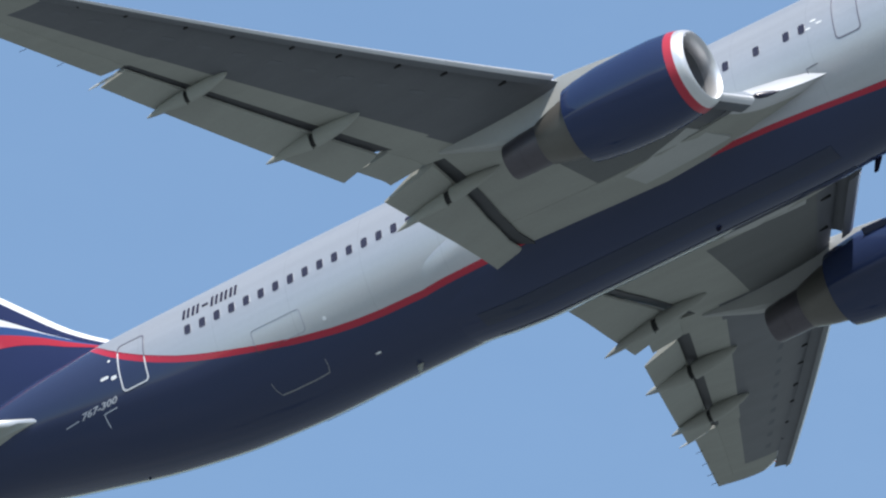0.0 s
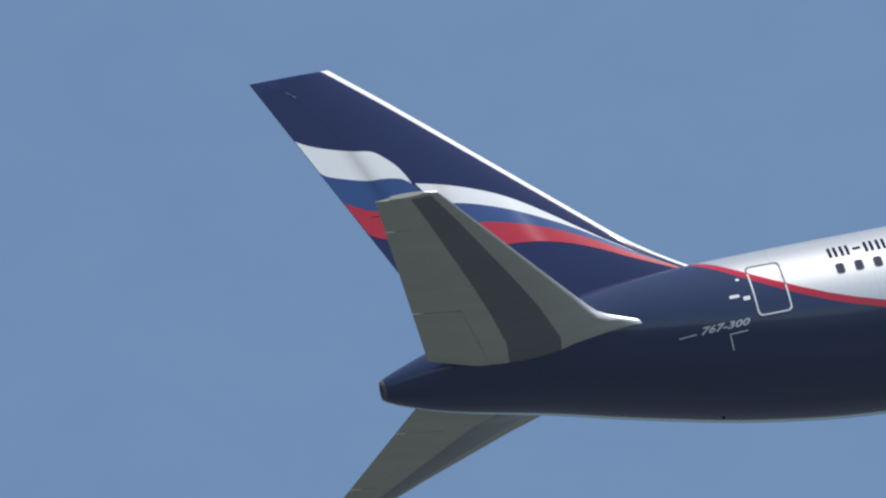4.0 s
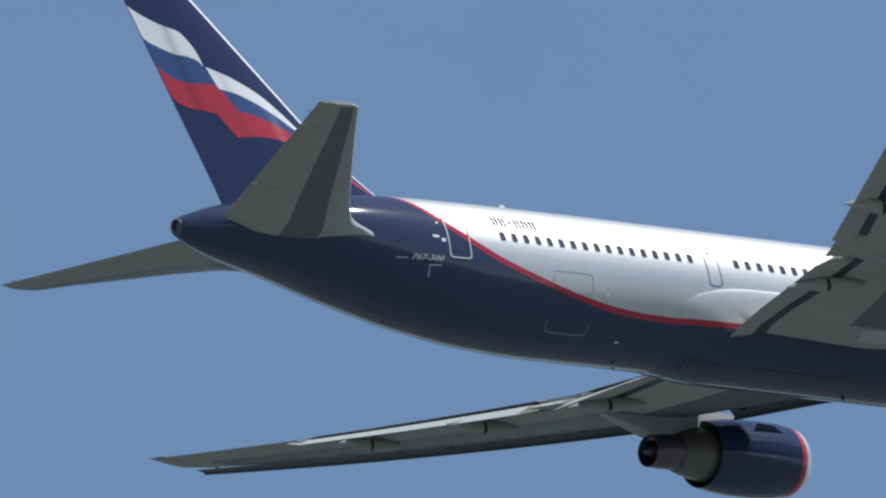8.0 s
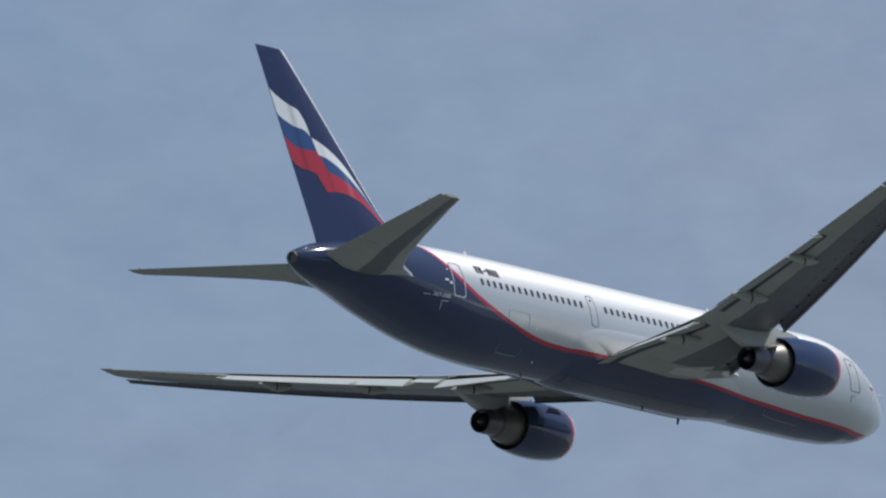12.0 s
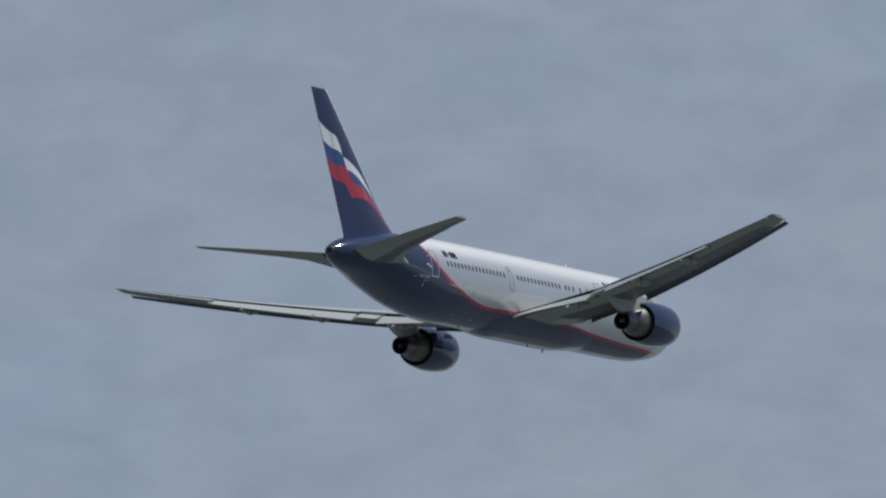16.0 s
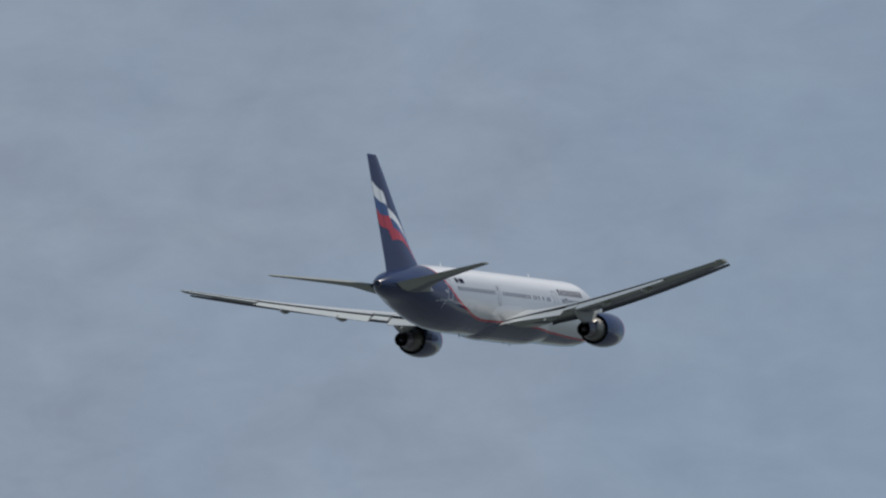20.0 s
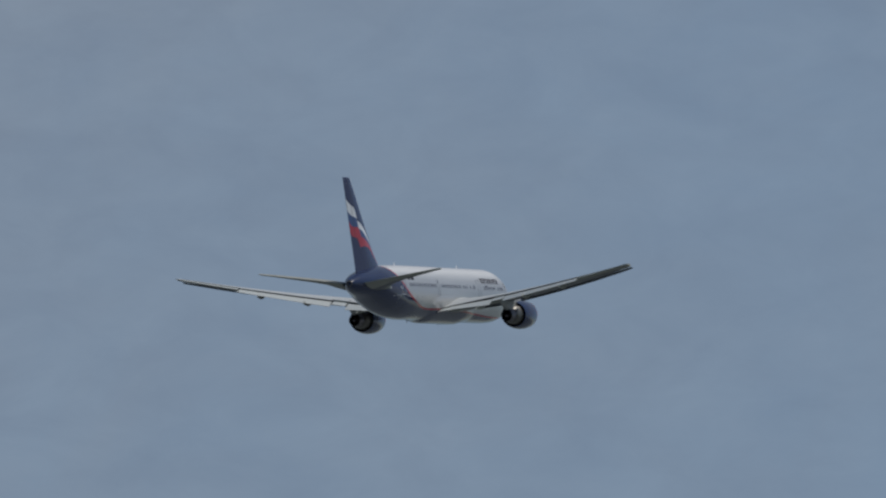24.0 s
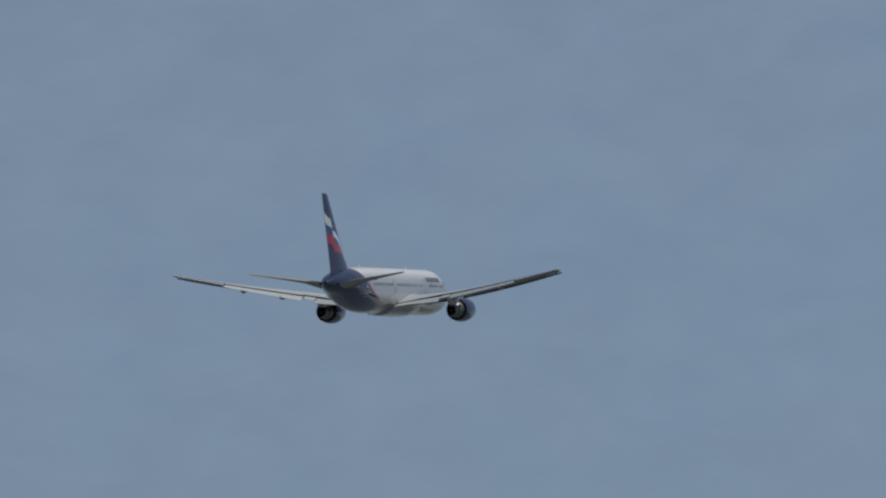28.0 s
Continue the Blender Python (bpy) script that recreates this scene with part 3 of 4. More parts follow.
                rings.append(ring)
            part("spoiler", loft(rings), TOP_GREY, wing)
    # slats: one inboard, five outboard, drooped ahead of a dark slot
    spans = [(3.33, 6.9)] + [(9.0 + 2.925 * i, 9.0 + 2.925 * (i + 1) - 0.004) for i in range(5)]
    for a, b in spans:
        rings = []
        for i in range(5):
            y = a + (b - a) * i / 4
            chord = wing_te(y) - box_le(y)
            w = 0.105 * chord + 0.4
            t = wing_tc(y) * chord * 0.5
            nose = wing_z(y) + math.sin(radians(twist(y))) * chord * 0.4 - 0.3 * t - 0.1 - 0.004 * max(0.0, y - 9.0) + 0.18 * max(0.0, min(1.0, (7.4 - y) / 3.0))
            prof = [(1.0, 0.86), (0.8, 0.74), (0.6, 0.6), (0.35, 0.4), (0.15, 0.22), (0.04, 0.08), (0.0, -0.06), (0.03, -0.2), (0.12, -0.34), (0.28, -0.44), (0.4, -0.47),
                    (0.38, -0.4), (0.33, -0.2), (0.36, 0.05), (0.5, 0.34), (0.75, 0.62)]
            rings.append([P(wing_le(y) + u * w, side * y, nose + v * t) for u, v in prof])
        slat = part("slat", loft(rings, True, (True, True), lambda i, j: 1 if 3 <= j <= 7 else 2 if j < 3 else 0), [BOX_GREY, PALE_METAL, TOP_GREY], wing, "pale metal slat drooped from the leading edge")
        for f in (0.22, 0.78):
            y = a + (b - a) * f
            le, chord = box_le(y), wing_te(y) - box_le(y)
            z = wing_z(y) + math.sin(radians(twist(y))) * chord * 0.34 - foil_half(0.06) * wing_tc(y) * chord / 2 * 0.92 * belly_side(y)
            rings = [[P(le + dx, side * (y + e), z + dz) for e, dz in ((-0.03, 0.06), (0.03, 0.06), (0.03, -0.02), (-0.03, -0.02))] for dx in (0.03 * chord, 0.07 * chord)]
            part("slat_track", loft(rings), DARK, slat)
    # vents of the wing ice protection and access panels along the box
    for k in range(12):
        y = 10.2 + 1.02 * k
        c, w, h = 0.24, 0.34, 0.2
        chord = wing_te(y) - box_le(y)
        rings = []
        for u in (-0.5, 0.5):
            ring = []
            for q in (-0.5, 0.5):
                cc = c + q * h / chord
                zz = wing_z(y + u * w) + 0.01 * chord * 4 * cc * (1 - cc) - math.sin(radians(twist(y))) * chord * (cc - 0.4) - foil_half(cc) * wing_tc(y) * chord / 2 * 0.92
                ring += [P(box_le(y + u * w) + cc * chord, side * (y + u * w), zz - 0.003)]
            ring += [ring[1] + Vector((0, 0, 0.03)), ring[0] + Vector((0, 0, 0.03))]
            rings.append(ring)
        part("access_panel", loft(rings), ACCESS_GREY, wing)
    # lighter panel of the root underside
    rings = []
    for f in range(9):
        a, b = Vector((20.2, 2.42)).lerp(Vector((23.46, 2.3)), f / 8), Vector((21.03, 3.68)).lerp(Vector((23.76, 3.06)), f / 8)
        ring = []
        for q in range(5):
            p = a.lerp(b, q / 4)
            le, chord = box_le(p.y), wing_te(p.y) - box_le(p.y)
            cc = (p.x - le) / chord
            zz = wing_z(p.y) + 0.01 * chord * 4 * cc * (1 - cc) - math.sin(radians(twist(p.y))) * chord * (cc - 0.4) - foil_half(cc) * wing_tc(p.y) * chord / 2 * 0.92 * belly_side(p.y)
            ring.append(P(p.x, side * p.y, zz - 0.008))
        rings.append(ring + [v + Vector((0, 0, 0.1)) for v in ring[::-1]])
    part("root_panel", loft(rings), ROOT_GREY, wing, "light grey panel under the wing root")
    # landing lamp in the wing root
    rings = []
    for i in range(9):
        y = 2.84 + 0.4 * i / 8
        z = wing_z(y) + math.sin(radians(twist(y))) * 0.4 * (wing_te(y) - box_le(y))
        h = 0.02 + 0.06 * math.sin(math.pi * i / 8) ** 0.5
        rings.append([P(box_le(y) + dx, side * y, z + dz * h) for dx, dz in ((0.25, 1.6), (0.03, 1.2), (-0.035, 0.4), (-0.035, -0.4), (0.03, -1.0), (0.25, -1.2))])
    part("landing_lamp", loft(rings), GLASS, wing, "dark glass of the landing lamp in the wing root")
    # flap track fairings: a fixed front half, and a rear half that droops with the flap behind a dark gap
    for y, s0, s1, z1, r in ((15.85, 30.1, 33.15, 0.02, 0.26), (11.5, 28.1, 31.65, -0.72, 0.3), (6.3, 26.3, 30.3, -1.87, 0.27)):
        c_mid = (s0 - box_le(y)) / (wing_te(y) - box_le(y)) + 0.08
        chord = wing_te(y) - box_le(y)
        z0 = wing_z(y) - math.sin(radians(twist(y))) * chord * (c_mid - 0.4) - foil_half(c_mid) * wing_tc(y) * chord / 2 * 0.92 * belly_side(y) - 0.03

        def station(u):
            rr = r * (math.sin(math.pi * u) ** 0.55 if u < 0.45 else (1 - ((u - 0.45) / 0.55) ** 1.7) ** 0.85) + 0.012
            zc = z0 - 0.1 * math.sin(math.pi * min(1.0, u * 1.3)) + (z1 - z0) * max(0.0, (u - 0.25) / 0.75) ** 1.25
            return rr, zc

        def piece(us, shrink=1.0):
            rings = []
            for u in us:
                rr, zc = station(u)
                rr *= shrink
                rings.append([P(s0 + (s1 - s0) * u, side * (y + rr * 0.62 * math.cos(2 * math.pi * k / 14)), zc + rr * math.sin(2 * math.pi * k / 14)) for k in range(14)])
            return loft(rings)
        fairing = part("flap_fairing", piece([0.0, 0.04, 0.1, 0.18, 0.28, 0.38, 0.47]), PANEL_GREY, wing, "grey flap track fairing under the wing, its tail drooped")
        part("fairing_tail", piece([0.52, 0.6, 0.7, 0.8, 0.9, 0.96, 1.0]), PANEL_GREY, fairing, "pointed tail of the fairing")
        # plug in the gap: its near-black colour stands for the shade there
        part("gap_plug", piece([0.46, 0.53], 0.75), DARK, fairing, "dark plug between the fairing halves, the gap's shade in its colour")
    # static wicks near the tip and the tip lamp
    for y in (19.3, 20.6, 21.8, 22.8):
        te, z = wing_te(y), wing_z(y) - 0.06
        rings = [[P(te + dx, side * (y + 0.012 * math.cos(a)), z + 0.012 * math.sin(a)) for a in (0, 2.1, 4.2)] for dx in (-0.1, 0.16)]
        part("static_wick", loft(rings), DARK, wing)
    tipy = 23.45
    rings = [[P(wing_le(tipy) + 0.55 + dx, side * (tipy + 0.02 + 0.05 * r * math.cos(a)), wing_z(tipy) + 0.05 * r * math.sin(a)) for a in (0, 0.8, 1.6, 2.4, 3.1, 3.9, 4.7, 5.5)]
             for dx, r in ((-0.2, 0.3), (-0.1, 0.9), (0.1, 1.0), (0.3, 0.4))]
    part("navigation_lamp", loft(rings), LAMP_RED if side > 0 else GLASS, wing)
    return wing


wing_port = build_wing(1, "wing")
wing_starboard = build_wing(-1, "wing")


# ---- engines ----
def build_engine(side):
    y, z = side * 8.03, -2.36
    # inner lining is dark grey: the duct's shade is put into its colour
    cowl = part("engine", lathe([(18.32, 1.315, 0.03), (18.6, 1.375, 0.03), (19.2, 1.445, 0.02), (20.2, 1.47), (21.2, 1.44), (22.0, 1.345), (22.42, 1.26), (22.44, 1.23), (22.3, 1.2), (21.5, 1.18), (20.5, 1.15), (18.5, 1.1)], (y, z), 56, mats=lambda i, j: 1 if i >= 7 else 0), [NAVY_PAINT, RECESS_SHADE], airliner, "navy turbofan nacelle with red ring and bare metal inlet lip")
    part("red_ring", lathe([(18.28, 1.295, 0.03), (18.3, 1.319, 0.03), (18.56, 1.375, 0.03), (18.6, 1.33, 0.03)], (y, z), 56), RED_PAINT, cowl, "red painted ring behind the inlet lip")
    part("inlet_lip", lathe([(18.3, 1.313, 0.03), (18.12, 1.265, 0.03), (18.0, 1.195, 0.03), (17.96, 1.13, 0.03), (18.0, 1.075, 0.02), (18.15, 1.025, 0.01), (18.5, 1.0), (18.6, 1.04)], (y, z), 56), BARE_METAL, cowl, "polished metal inlet lip")
    part("inlet_duct", lathe([(18.5, 1.003), (19.0, 1.05), (19.6, 1.12), (19.75, 1.12)], (y, z), 48), BOX_GREY, cowl)
    part("fan_case", lathe([(19.72, 1.13), (19.74, 0.0)], (y, z), 40), DARK, cowl)
    for k in range(26):
        a = 2 * math.pi * k / 26
        rings = []
        for r, tw in ((0.3, 0.9), (0.7, 0.6), (1.1, 0.35)):
            ring = []
            for u, v in ((-0.5, 0.012), (0.5, 0.012), (0.5, -0.012), (-0.5, -0.012)):
                da = u * math.cos(tw) * 0.22 / r * 0.55
                ds = u * math.sin(tw) * 0.28 + v
                ring.append(P(19.6 + ds, y + r * math.cos(a + da), z + r * math.sin(a + da)))
            rings.append(ring)
        part("fan_blade", loft(rings), FAN_METAL, cowl)
    part("spinner", lathe([(19.0, 0.0), (19.08, 0.1), (19.25, 0.2), (19.55, 0.32), (19.65, 0.32)], (y, z), 24), FAN_METAL, cowl)
    # same dark grey, shade of the duct's depth in the colour
    part("fan_duct", lathe([(21.6, 1.19), (21.9, 0.75), (21.95, 0.7)], (y, z), 40), RECESS_SHADE, cowl)
    part("core_cowl", lathe([(21.4, 1.06), (22.0, 1.07), (22.6, 1.0), (23.1, 0.9, -0.01), (23.72, 0.73, -0.03), (23.75, 0.7, -0.03), (23.6, 0.6, -0.03)], (y, z), 40), CORE_METAL, cowl, "metal core cowl behind the fan nozzle")
    part("nozzle", lathe([(23.62, 0.69, -0.03), (23.9, 0.67, -0.04), (24.5, 0.635, -0.07), (25.02, 0.595, -0.11), (25.07, 0.575, -0.11), (25.03, 0.55, -0.11), (24.6, 0.52, -0.09), (24.2, 0.45, -0.08)], (y, z), 40), NOZZLE_METAL, cowl, "dark heat-stained exhaust nozzle")
    part("nozzle_ring", lathe([(24.42, 0.63, -0.065), (24.43, 0.65, -0.065), (24.5, 0.643, -0.07), (24.51, 0.61, -0.07)], (y, z), 40), NOZZLE_METAL, cowl)
    part("exhaust_plug", lathe([(24.2, 0.46, -0.08), (24.5, 0.36, -0.09), (24.9, 0.22, -0.11), (25.2, 0.1, -0.13), (25.3, 0.0, -0.13)], (y, z), 28), NOZZLE_METAL, cowl)
    for a in (58, 122):
        # cooling vents high on the core cowl
        rings = []
        for s, r in ((22.66, 0.985), (22.9, 0.94)):
            rings.append([P(s, y + (r + e) * math.cos(radians(a + da)), z + (r + e) * math.sin(radians(a + da))) for e, da in ((0.01, -5), (0.01, 5), (-0.04, 5), (-0.04, -5))])
        part("vent", loft(rings), DARK, cowl, "dark cooling vent in the core cowl")
    # nacelle chine on the inboard flank
    rings = [[P(s, y - side * (1.30 + h * 0.6), z + 0.62 + h), P(s, y - side * (1.30 + h * 0.6) , z + 0.66 + h * 0.9), P(s, y - side * 1.2, z + 0.6)] for s, h in ((19.3, 0.0), (19.9, 0.22), (20.7, 0.24), (20.72, 0.0))]
    part("chine", loft(rings), NAVY_PAINT, cowl)
    # pylon
    rings = []
    for s, zt, zb, w in ((19.6, z + 1.43, z + 1.2, 0.05), (20.4, z + 1.64, z + 1.2, 0.18), (21.4, z + 1.76, z + 0.9, 0.24), (22.6, z + 1.85, z + 0.75, 0.27), (23.8, z + 1.85, z + 0.42, 0.28),
                         (24.8, z + 1.7, z + 0.4, 0.27), (25.6, z + 1.6, z + 0.62, 0.24), (26.6, z + 1.55, z + 1.0, 0.16), (27.4, z + 1.45, z + 1.3, 0.06)):
        rings.append([P(s, y + e * w, zt + (zb - zt) * f) for e, f in ((-1, 0.08), (-0.5, 0), (0.5, 0), (1, 0.08), (1, 0.9), (0.6, 1), (-0.6, 1), (-1, 0.9))])
    part("pylon", loft(rings, True, (True, True), lambda i, j: 2 if i < 1 else 1 if i < 2 and j < 3 else 0), [SILVER_GREY, WHITE_PAINT, NAVY_PAINT], cowl, "grey pylon strut joining engine and wing")


build_engine(1)
build_engine(-1)


# ---- tail ----
def fin_le(z):
    """Leading edge of the fin with its fillet at the foot."""
    s = 52.58 - (11.14 - z) * 0.985
    s -= 0.08 * min(1.0, max(0.0, (11.14 - z) / 1.5))
    if z < 4.4:
        s -= 0.17 * (4.4 - z) ** 2
    return s


def fin_te(z):
    return 54.98 - (11.14 - z) * 0.403


def fin_half(s, z):
    le, te = fin_le(z), fin_te(z)
    c = max(0.0, min(1.0, (s - le) / (te - le)))
    tmax = min(0.105 * (te - le), 0.78) / 2
    return foil_half(c) * tmax


def build_fin():
    zs = [1.3, 1.9, 2.3, 2.7, 3.0, 3.4, 3.9, 4.4, 5.5, 6.6, 7.7, 8.8, 9.9, 10.8, 11.14, 11.2]

    def ring_at(z, a, b, k):
        """Section of the fin between chord fractions a and b."""
        zf = max(z, 2.35)
        le, te = fin_le(zf), fin_te(z)
        w = EDGE / (te - le)
        run = [a + (b - a) * (0.5 - 0.5 * math.cos(math.pi * i / k)) for i in range(k + 1)] if a > 0 else [0, w * 0.2, w * 0.55, w] + [w + (b - w) * (i / (k - 3)) ** 1.2 for i in range(1, k - 2)]
        inset = 0.0 if z < 11.15 else 0.05
        pts = [(le + c * (te - le), fin_half(le + c * (te - le), zf) * (1 - 12 * inset)) for c in run]
        return [P(s, -h, z) for s, h in pts[::-1]] + [P(s, h, z) for s, h in (pts[1:] if a == 0 else pts)]

    def mats(i, j):
        return 1 if j in (11, 12, 13, 14, 15, 16) and zs[i] > 2.3 else 0
    body = part("fin", loft([ring_at(z, 0, HINGE, 14) for z in zs], True, (True, True), mats), [FIN_NAVY, FIN_EDGE], airliner, "navy tail fin with waving white, blue and red bands")
    part("rudder", loft([ring_at(z, HINGE + 0.0006, 1.0, 6) for z in zs]), FIN_NAVY, body, "navy rudder hinged to the fin")
    return body


EDGE, HINGE = 0.25, 0.68
fin = build_fin()

# flag bands on the fin: upper and lower edges as (s, z)
REAR = ((((54.22, 9.14), (53.83, 8.87), (53.27, 8.6), (52.63, 8.37), (52.08, 8.22), (51.73, 7.91), (51.41, 7.49), (51.17, 6.94)),
         ((53.82, 8.04), (53.49, 7.76), (52.94, 7.52), (52.37, 7.33), (51.96, 7.29), (51.55, 7.2), (51.35, 7.1), (51.16, 6.92))),
        (((53.82, 8.04), (53.49, 7.76), (52.94, 7.52), (52.37, 7.33), (51.85, 7.28), (51.45, 7.15), (51.16, 6.92), (50.62, 6.1)),
         ((53.41, 6.95), (52.89, 6.58), (52.37, 6.33), (51.9, 6.27), (51.5, 6.25), (51.1, 6.27), (50.8, 6.22), (50.6, 6.08))),
        (((53.41, 6.95), (52.89, 6.58), (52.37, 6.33), (51.6, 6.25), (50.9, 6.27), (50.6, 6.1), (50.15, 5.6), (49.75, 5.12)),
         ((52.99, 5.92), (52.55, 5.5), (52.0, 5.28), (51.4, 5.22), (50.89, 5.14), (50.55, 5.15), (50.2, 5.14), (49.75, 5.11))))
FRONT = (((51.09, 6.93), (50.1, 6.64), (49.03, 6.2), (48.29, 5.77), (47.58, 5.24), (46.88, 4.67), (46.17, 4.1), (45.3, 3.46)),
         ((50.64, 6.11), (50.0, 6.02), (49.3, 5.8), (48.5, 5.47), (47.63, 5.01), (46.9, 4.58), (46.18, 4.08), (45.3, 3.45)),
         ((50.0, 5.3), (49.4, 5.25), (48.7, 5.07), (47.9, 4.8), (47.2, 4.48), (46.4, 4.05), (45.48, 3.47), (44.2, 2.72)),
         ((50.12, 4.28), (49.35, 4.37), (48.62, 4.37), (47.9, 4.27), (47.1, 4.05), (46.27, 3.69), (45.53, 3.29), (44.2, 2.66)))


def curve_at(pts, u):
    """Smooth run along control points, u from 0 to 1."""
    x = u * (len(pts) - 1)
    i = min(int(x), len(pts) - 2)
    f = x - i
    p = [Vector(pts[max(0, min(len(pts) - 1, k))]) for k in (i - 1, i, i + 1, i + 2)]
    return 0.5 * ((2 * p[1]) + (p[2] - p[0]) * f + (2 * p[0] - 5 * p[1] + 4 * p[2] - p[3]) * f * f + (3 * p[1] - p[0] - 3 * p[2] + p[3]) * f ** 3)


def fin_band(upper, lower, side, out=0.006):
    bm = bmesh.new()
    nu, nv = 30, 5
    grid = []
    for i in range(nu + 1):
        a, b = curve_at(upper, i / nu), curve_at(lower, i / nu)
        col = []
        for j in range(nv + 1):
            q = a.lerp(b, j / nv)
            s = max(fin_le(q.y) + 0.02, min(fin_te(q.y) - 0.012, q.x))
            col.append(bm.verts.new(P(s, side * (fin_half(s, q.y) + out), q.y)))
        grid.append(col)
    for i in range(nu):
        for j in range(nv):
            bm.faces.new((grid[i][j], grid[i + 1][j], grid[i + 1][j + 1], grid[i][j + 1]))
    return bm


for side in (-1, 1):
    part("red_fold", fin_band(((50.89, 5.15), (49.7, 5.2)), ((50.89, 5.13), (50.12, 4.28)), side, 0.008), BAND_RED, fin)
    part("fin_mark", fin_band(((54.05, 10.68), (53.8, 10.46)), ((54.02, 10.65), (53.77, 10.43)), side, 0.012), WHITE_PAINT, fin)
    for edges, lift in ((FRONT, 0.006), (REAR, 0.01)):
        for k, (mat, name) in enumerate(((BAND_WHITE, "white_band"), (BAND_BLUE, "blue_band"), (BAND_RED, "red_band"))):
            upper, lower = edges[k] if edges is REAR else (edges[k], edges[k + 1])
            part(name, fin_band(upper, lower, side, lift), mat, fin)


def build_stabilizer(side):
    """Tailplane: the fixed part runs forward at the root into a small strake, the elevator is hinged behind it."""
    def te_at(y):
        return 52.05 + 0.225 * y

    def z_at(y):
        return 0.5 + 0.138 * y
    noses = ((0.9, 46.0), (2.2, 46.06), (2.23, 46.35), (2.27, 46.7), (2.34, 47.0), (2.48, 47.33), (2.7, 47.56), (3.0, 47.81), (3.4, 48.12), (5.0, 49.29), (8.0, 51.42), (9.05, 52.15), (9.26, 52.3), (9.36, 52.68))

    def ring_at(y, le, run):
        te, z = te_at(y), z_at(y)
        chord = te - le
        up, lo = [], []
        for c in run:
            s = le + c * chord
            h = foil_half(c) * min(0.1 * (te - max(le, base_le(max(y, 2.2)))), 0.5) / 2
            dip = 0.4 * (max(0.0, 47.8 - s) / 1.75) ** 1.3
            dip += 0.042 * (te - s) * max(0.0, 1 - (y - 2.0) / 5.0)
            up.append(P(s, side * y, z + h - dip))
            u = max(0.0, min(1.0, (s - 46.9) / (te - 46.9)))
            deep = 0.5 * max(0.0, 1 - (y - 0.9) / 2.6) * 2.6 * u ** 0.5 * (1 - u)
            lo.append(P(s, side * y, z - h - dip - deep))
        return up[::-1] + lo[(1 if run[0] == 0 else 0):]

    def base_le(y):
        return 47.42 + 0.69 * (y - 2.4)

    def strip(y):
        f = max(0.0, min(1.0, (y - 2.5) / 6.9))
        return 0.24 - 0.12 * f, 0.54 - 0.1 * f
    rings = []
    for y, le in noses:
        a, b = strip(y)
        base = max(le, base_le(max(y, 2.2))) - le
        k = base / (te_at(y) - le)
        a, b = k + a * (1 - k), k + b * (1 - k)
        rings.append(ring_at(y, le, [0, 0.006, 0.018, a * 0.5, a, (a + b) / 2, b, k + 0.69 * (1 - k)]))

    def mats(i, j):
        if 5 <= j <= 8:
            return 2
        return 1 if j in (1, 2, 11, 12) and noses[i][0] < 9.1 else 0
    stab = part("stabilizer", loft(rings, True, (True, True), mats), [PANEL_GREY, BOX_GREY, PALE_METAL], airliner, "grey tailplane with a darker middle strip and bright leading edge")
    for y0, y1, name in ((1.2, 3.6, "elevator"), (3.63, 7.75, "elevator"), (7.78, 9.3, "elevator_tip")):
        part(name, loft([ring_at(y0 + (y1 - y0) * q / 3, base_le(y0 + (y1 - y0) * q / 3), [0.6915, 0.75, 0.87, 0.995]) for q in range(4)]), PANEL_GREY, stab)
    part("static_wick", loft([[P(te_at(9.0) + dx, side * (8.6 + 0.012 * math.cos(a)), z_at(8.6) + 0.012 * math.sin(a)) for a in (0, 2.1, 4.2)] for dx in (-0.15, 0.14)]), DARK, stab)


build_stabilizer(1)
build_stabilizer(-1)

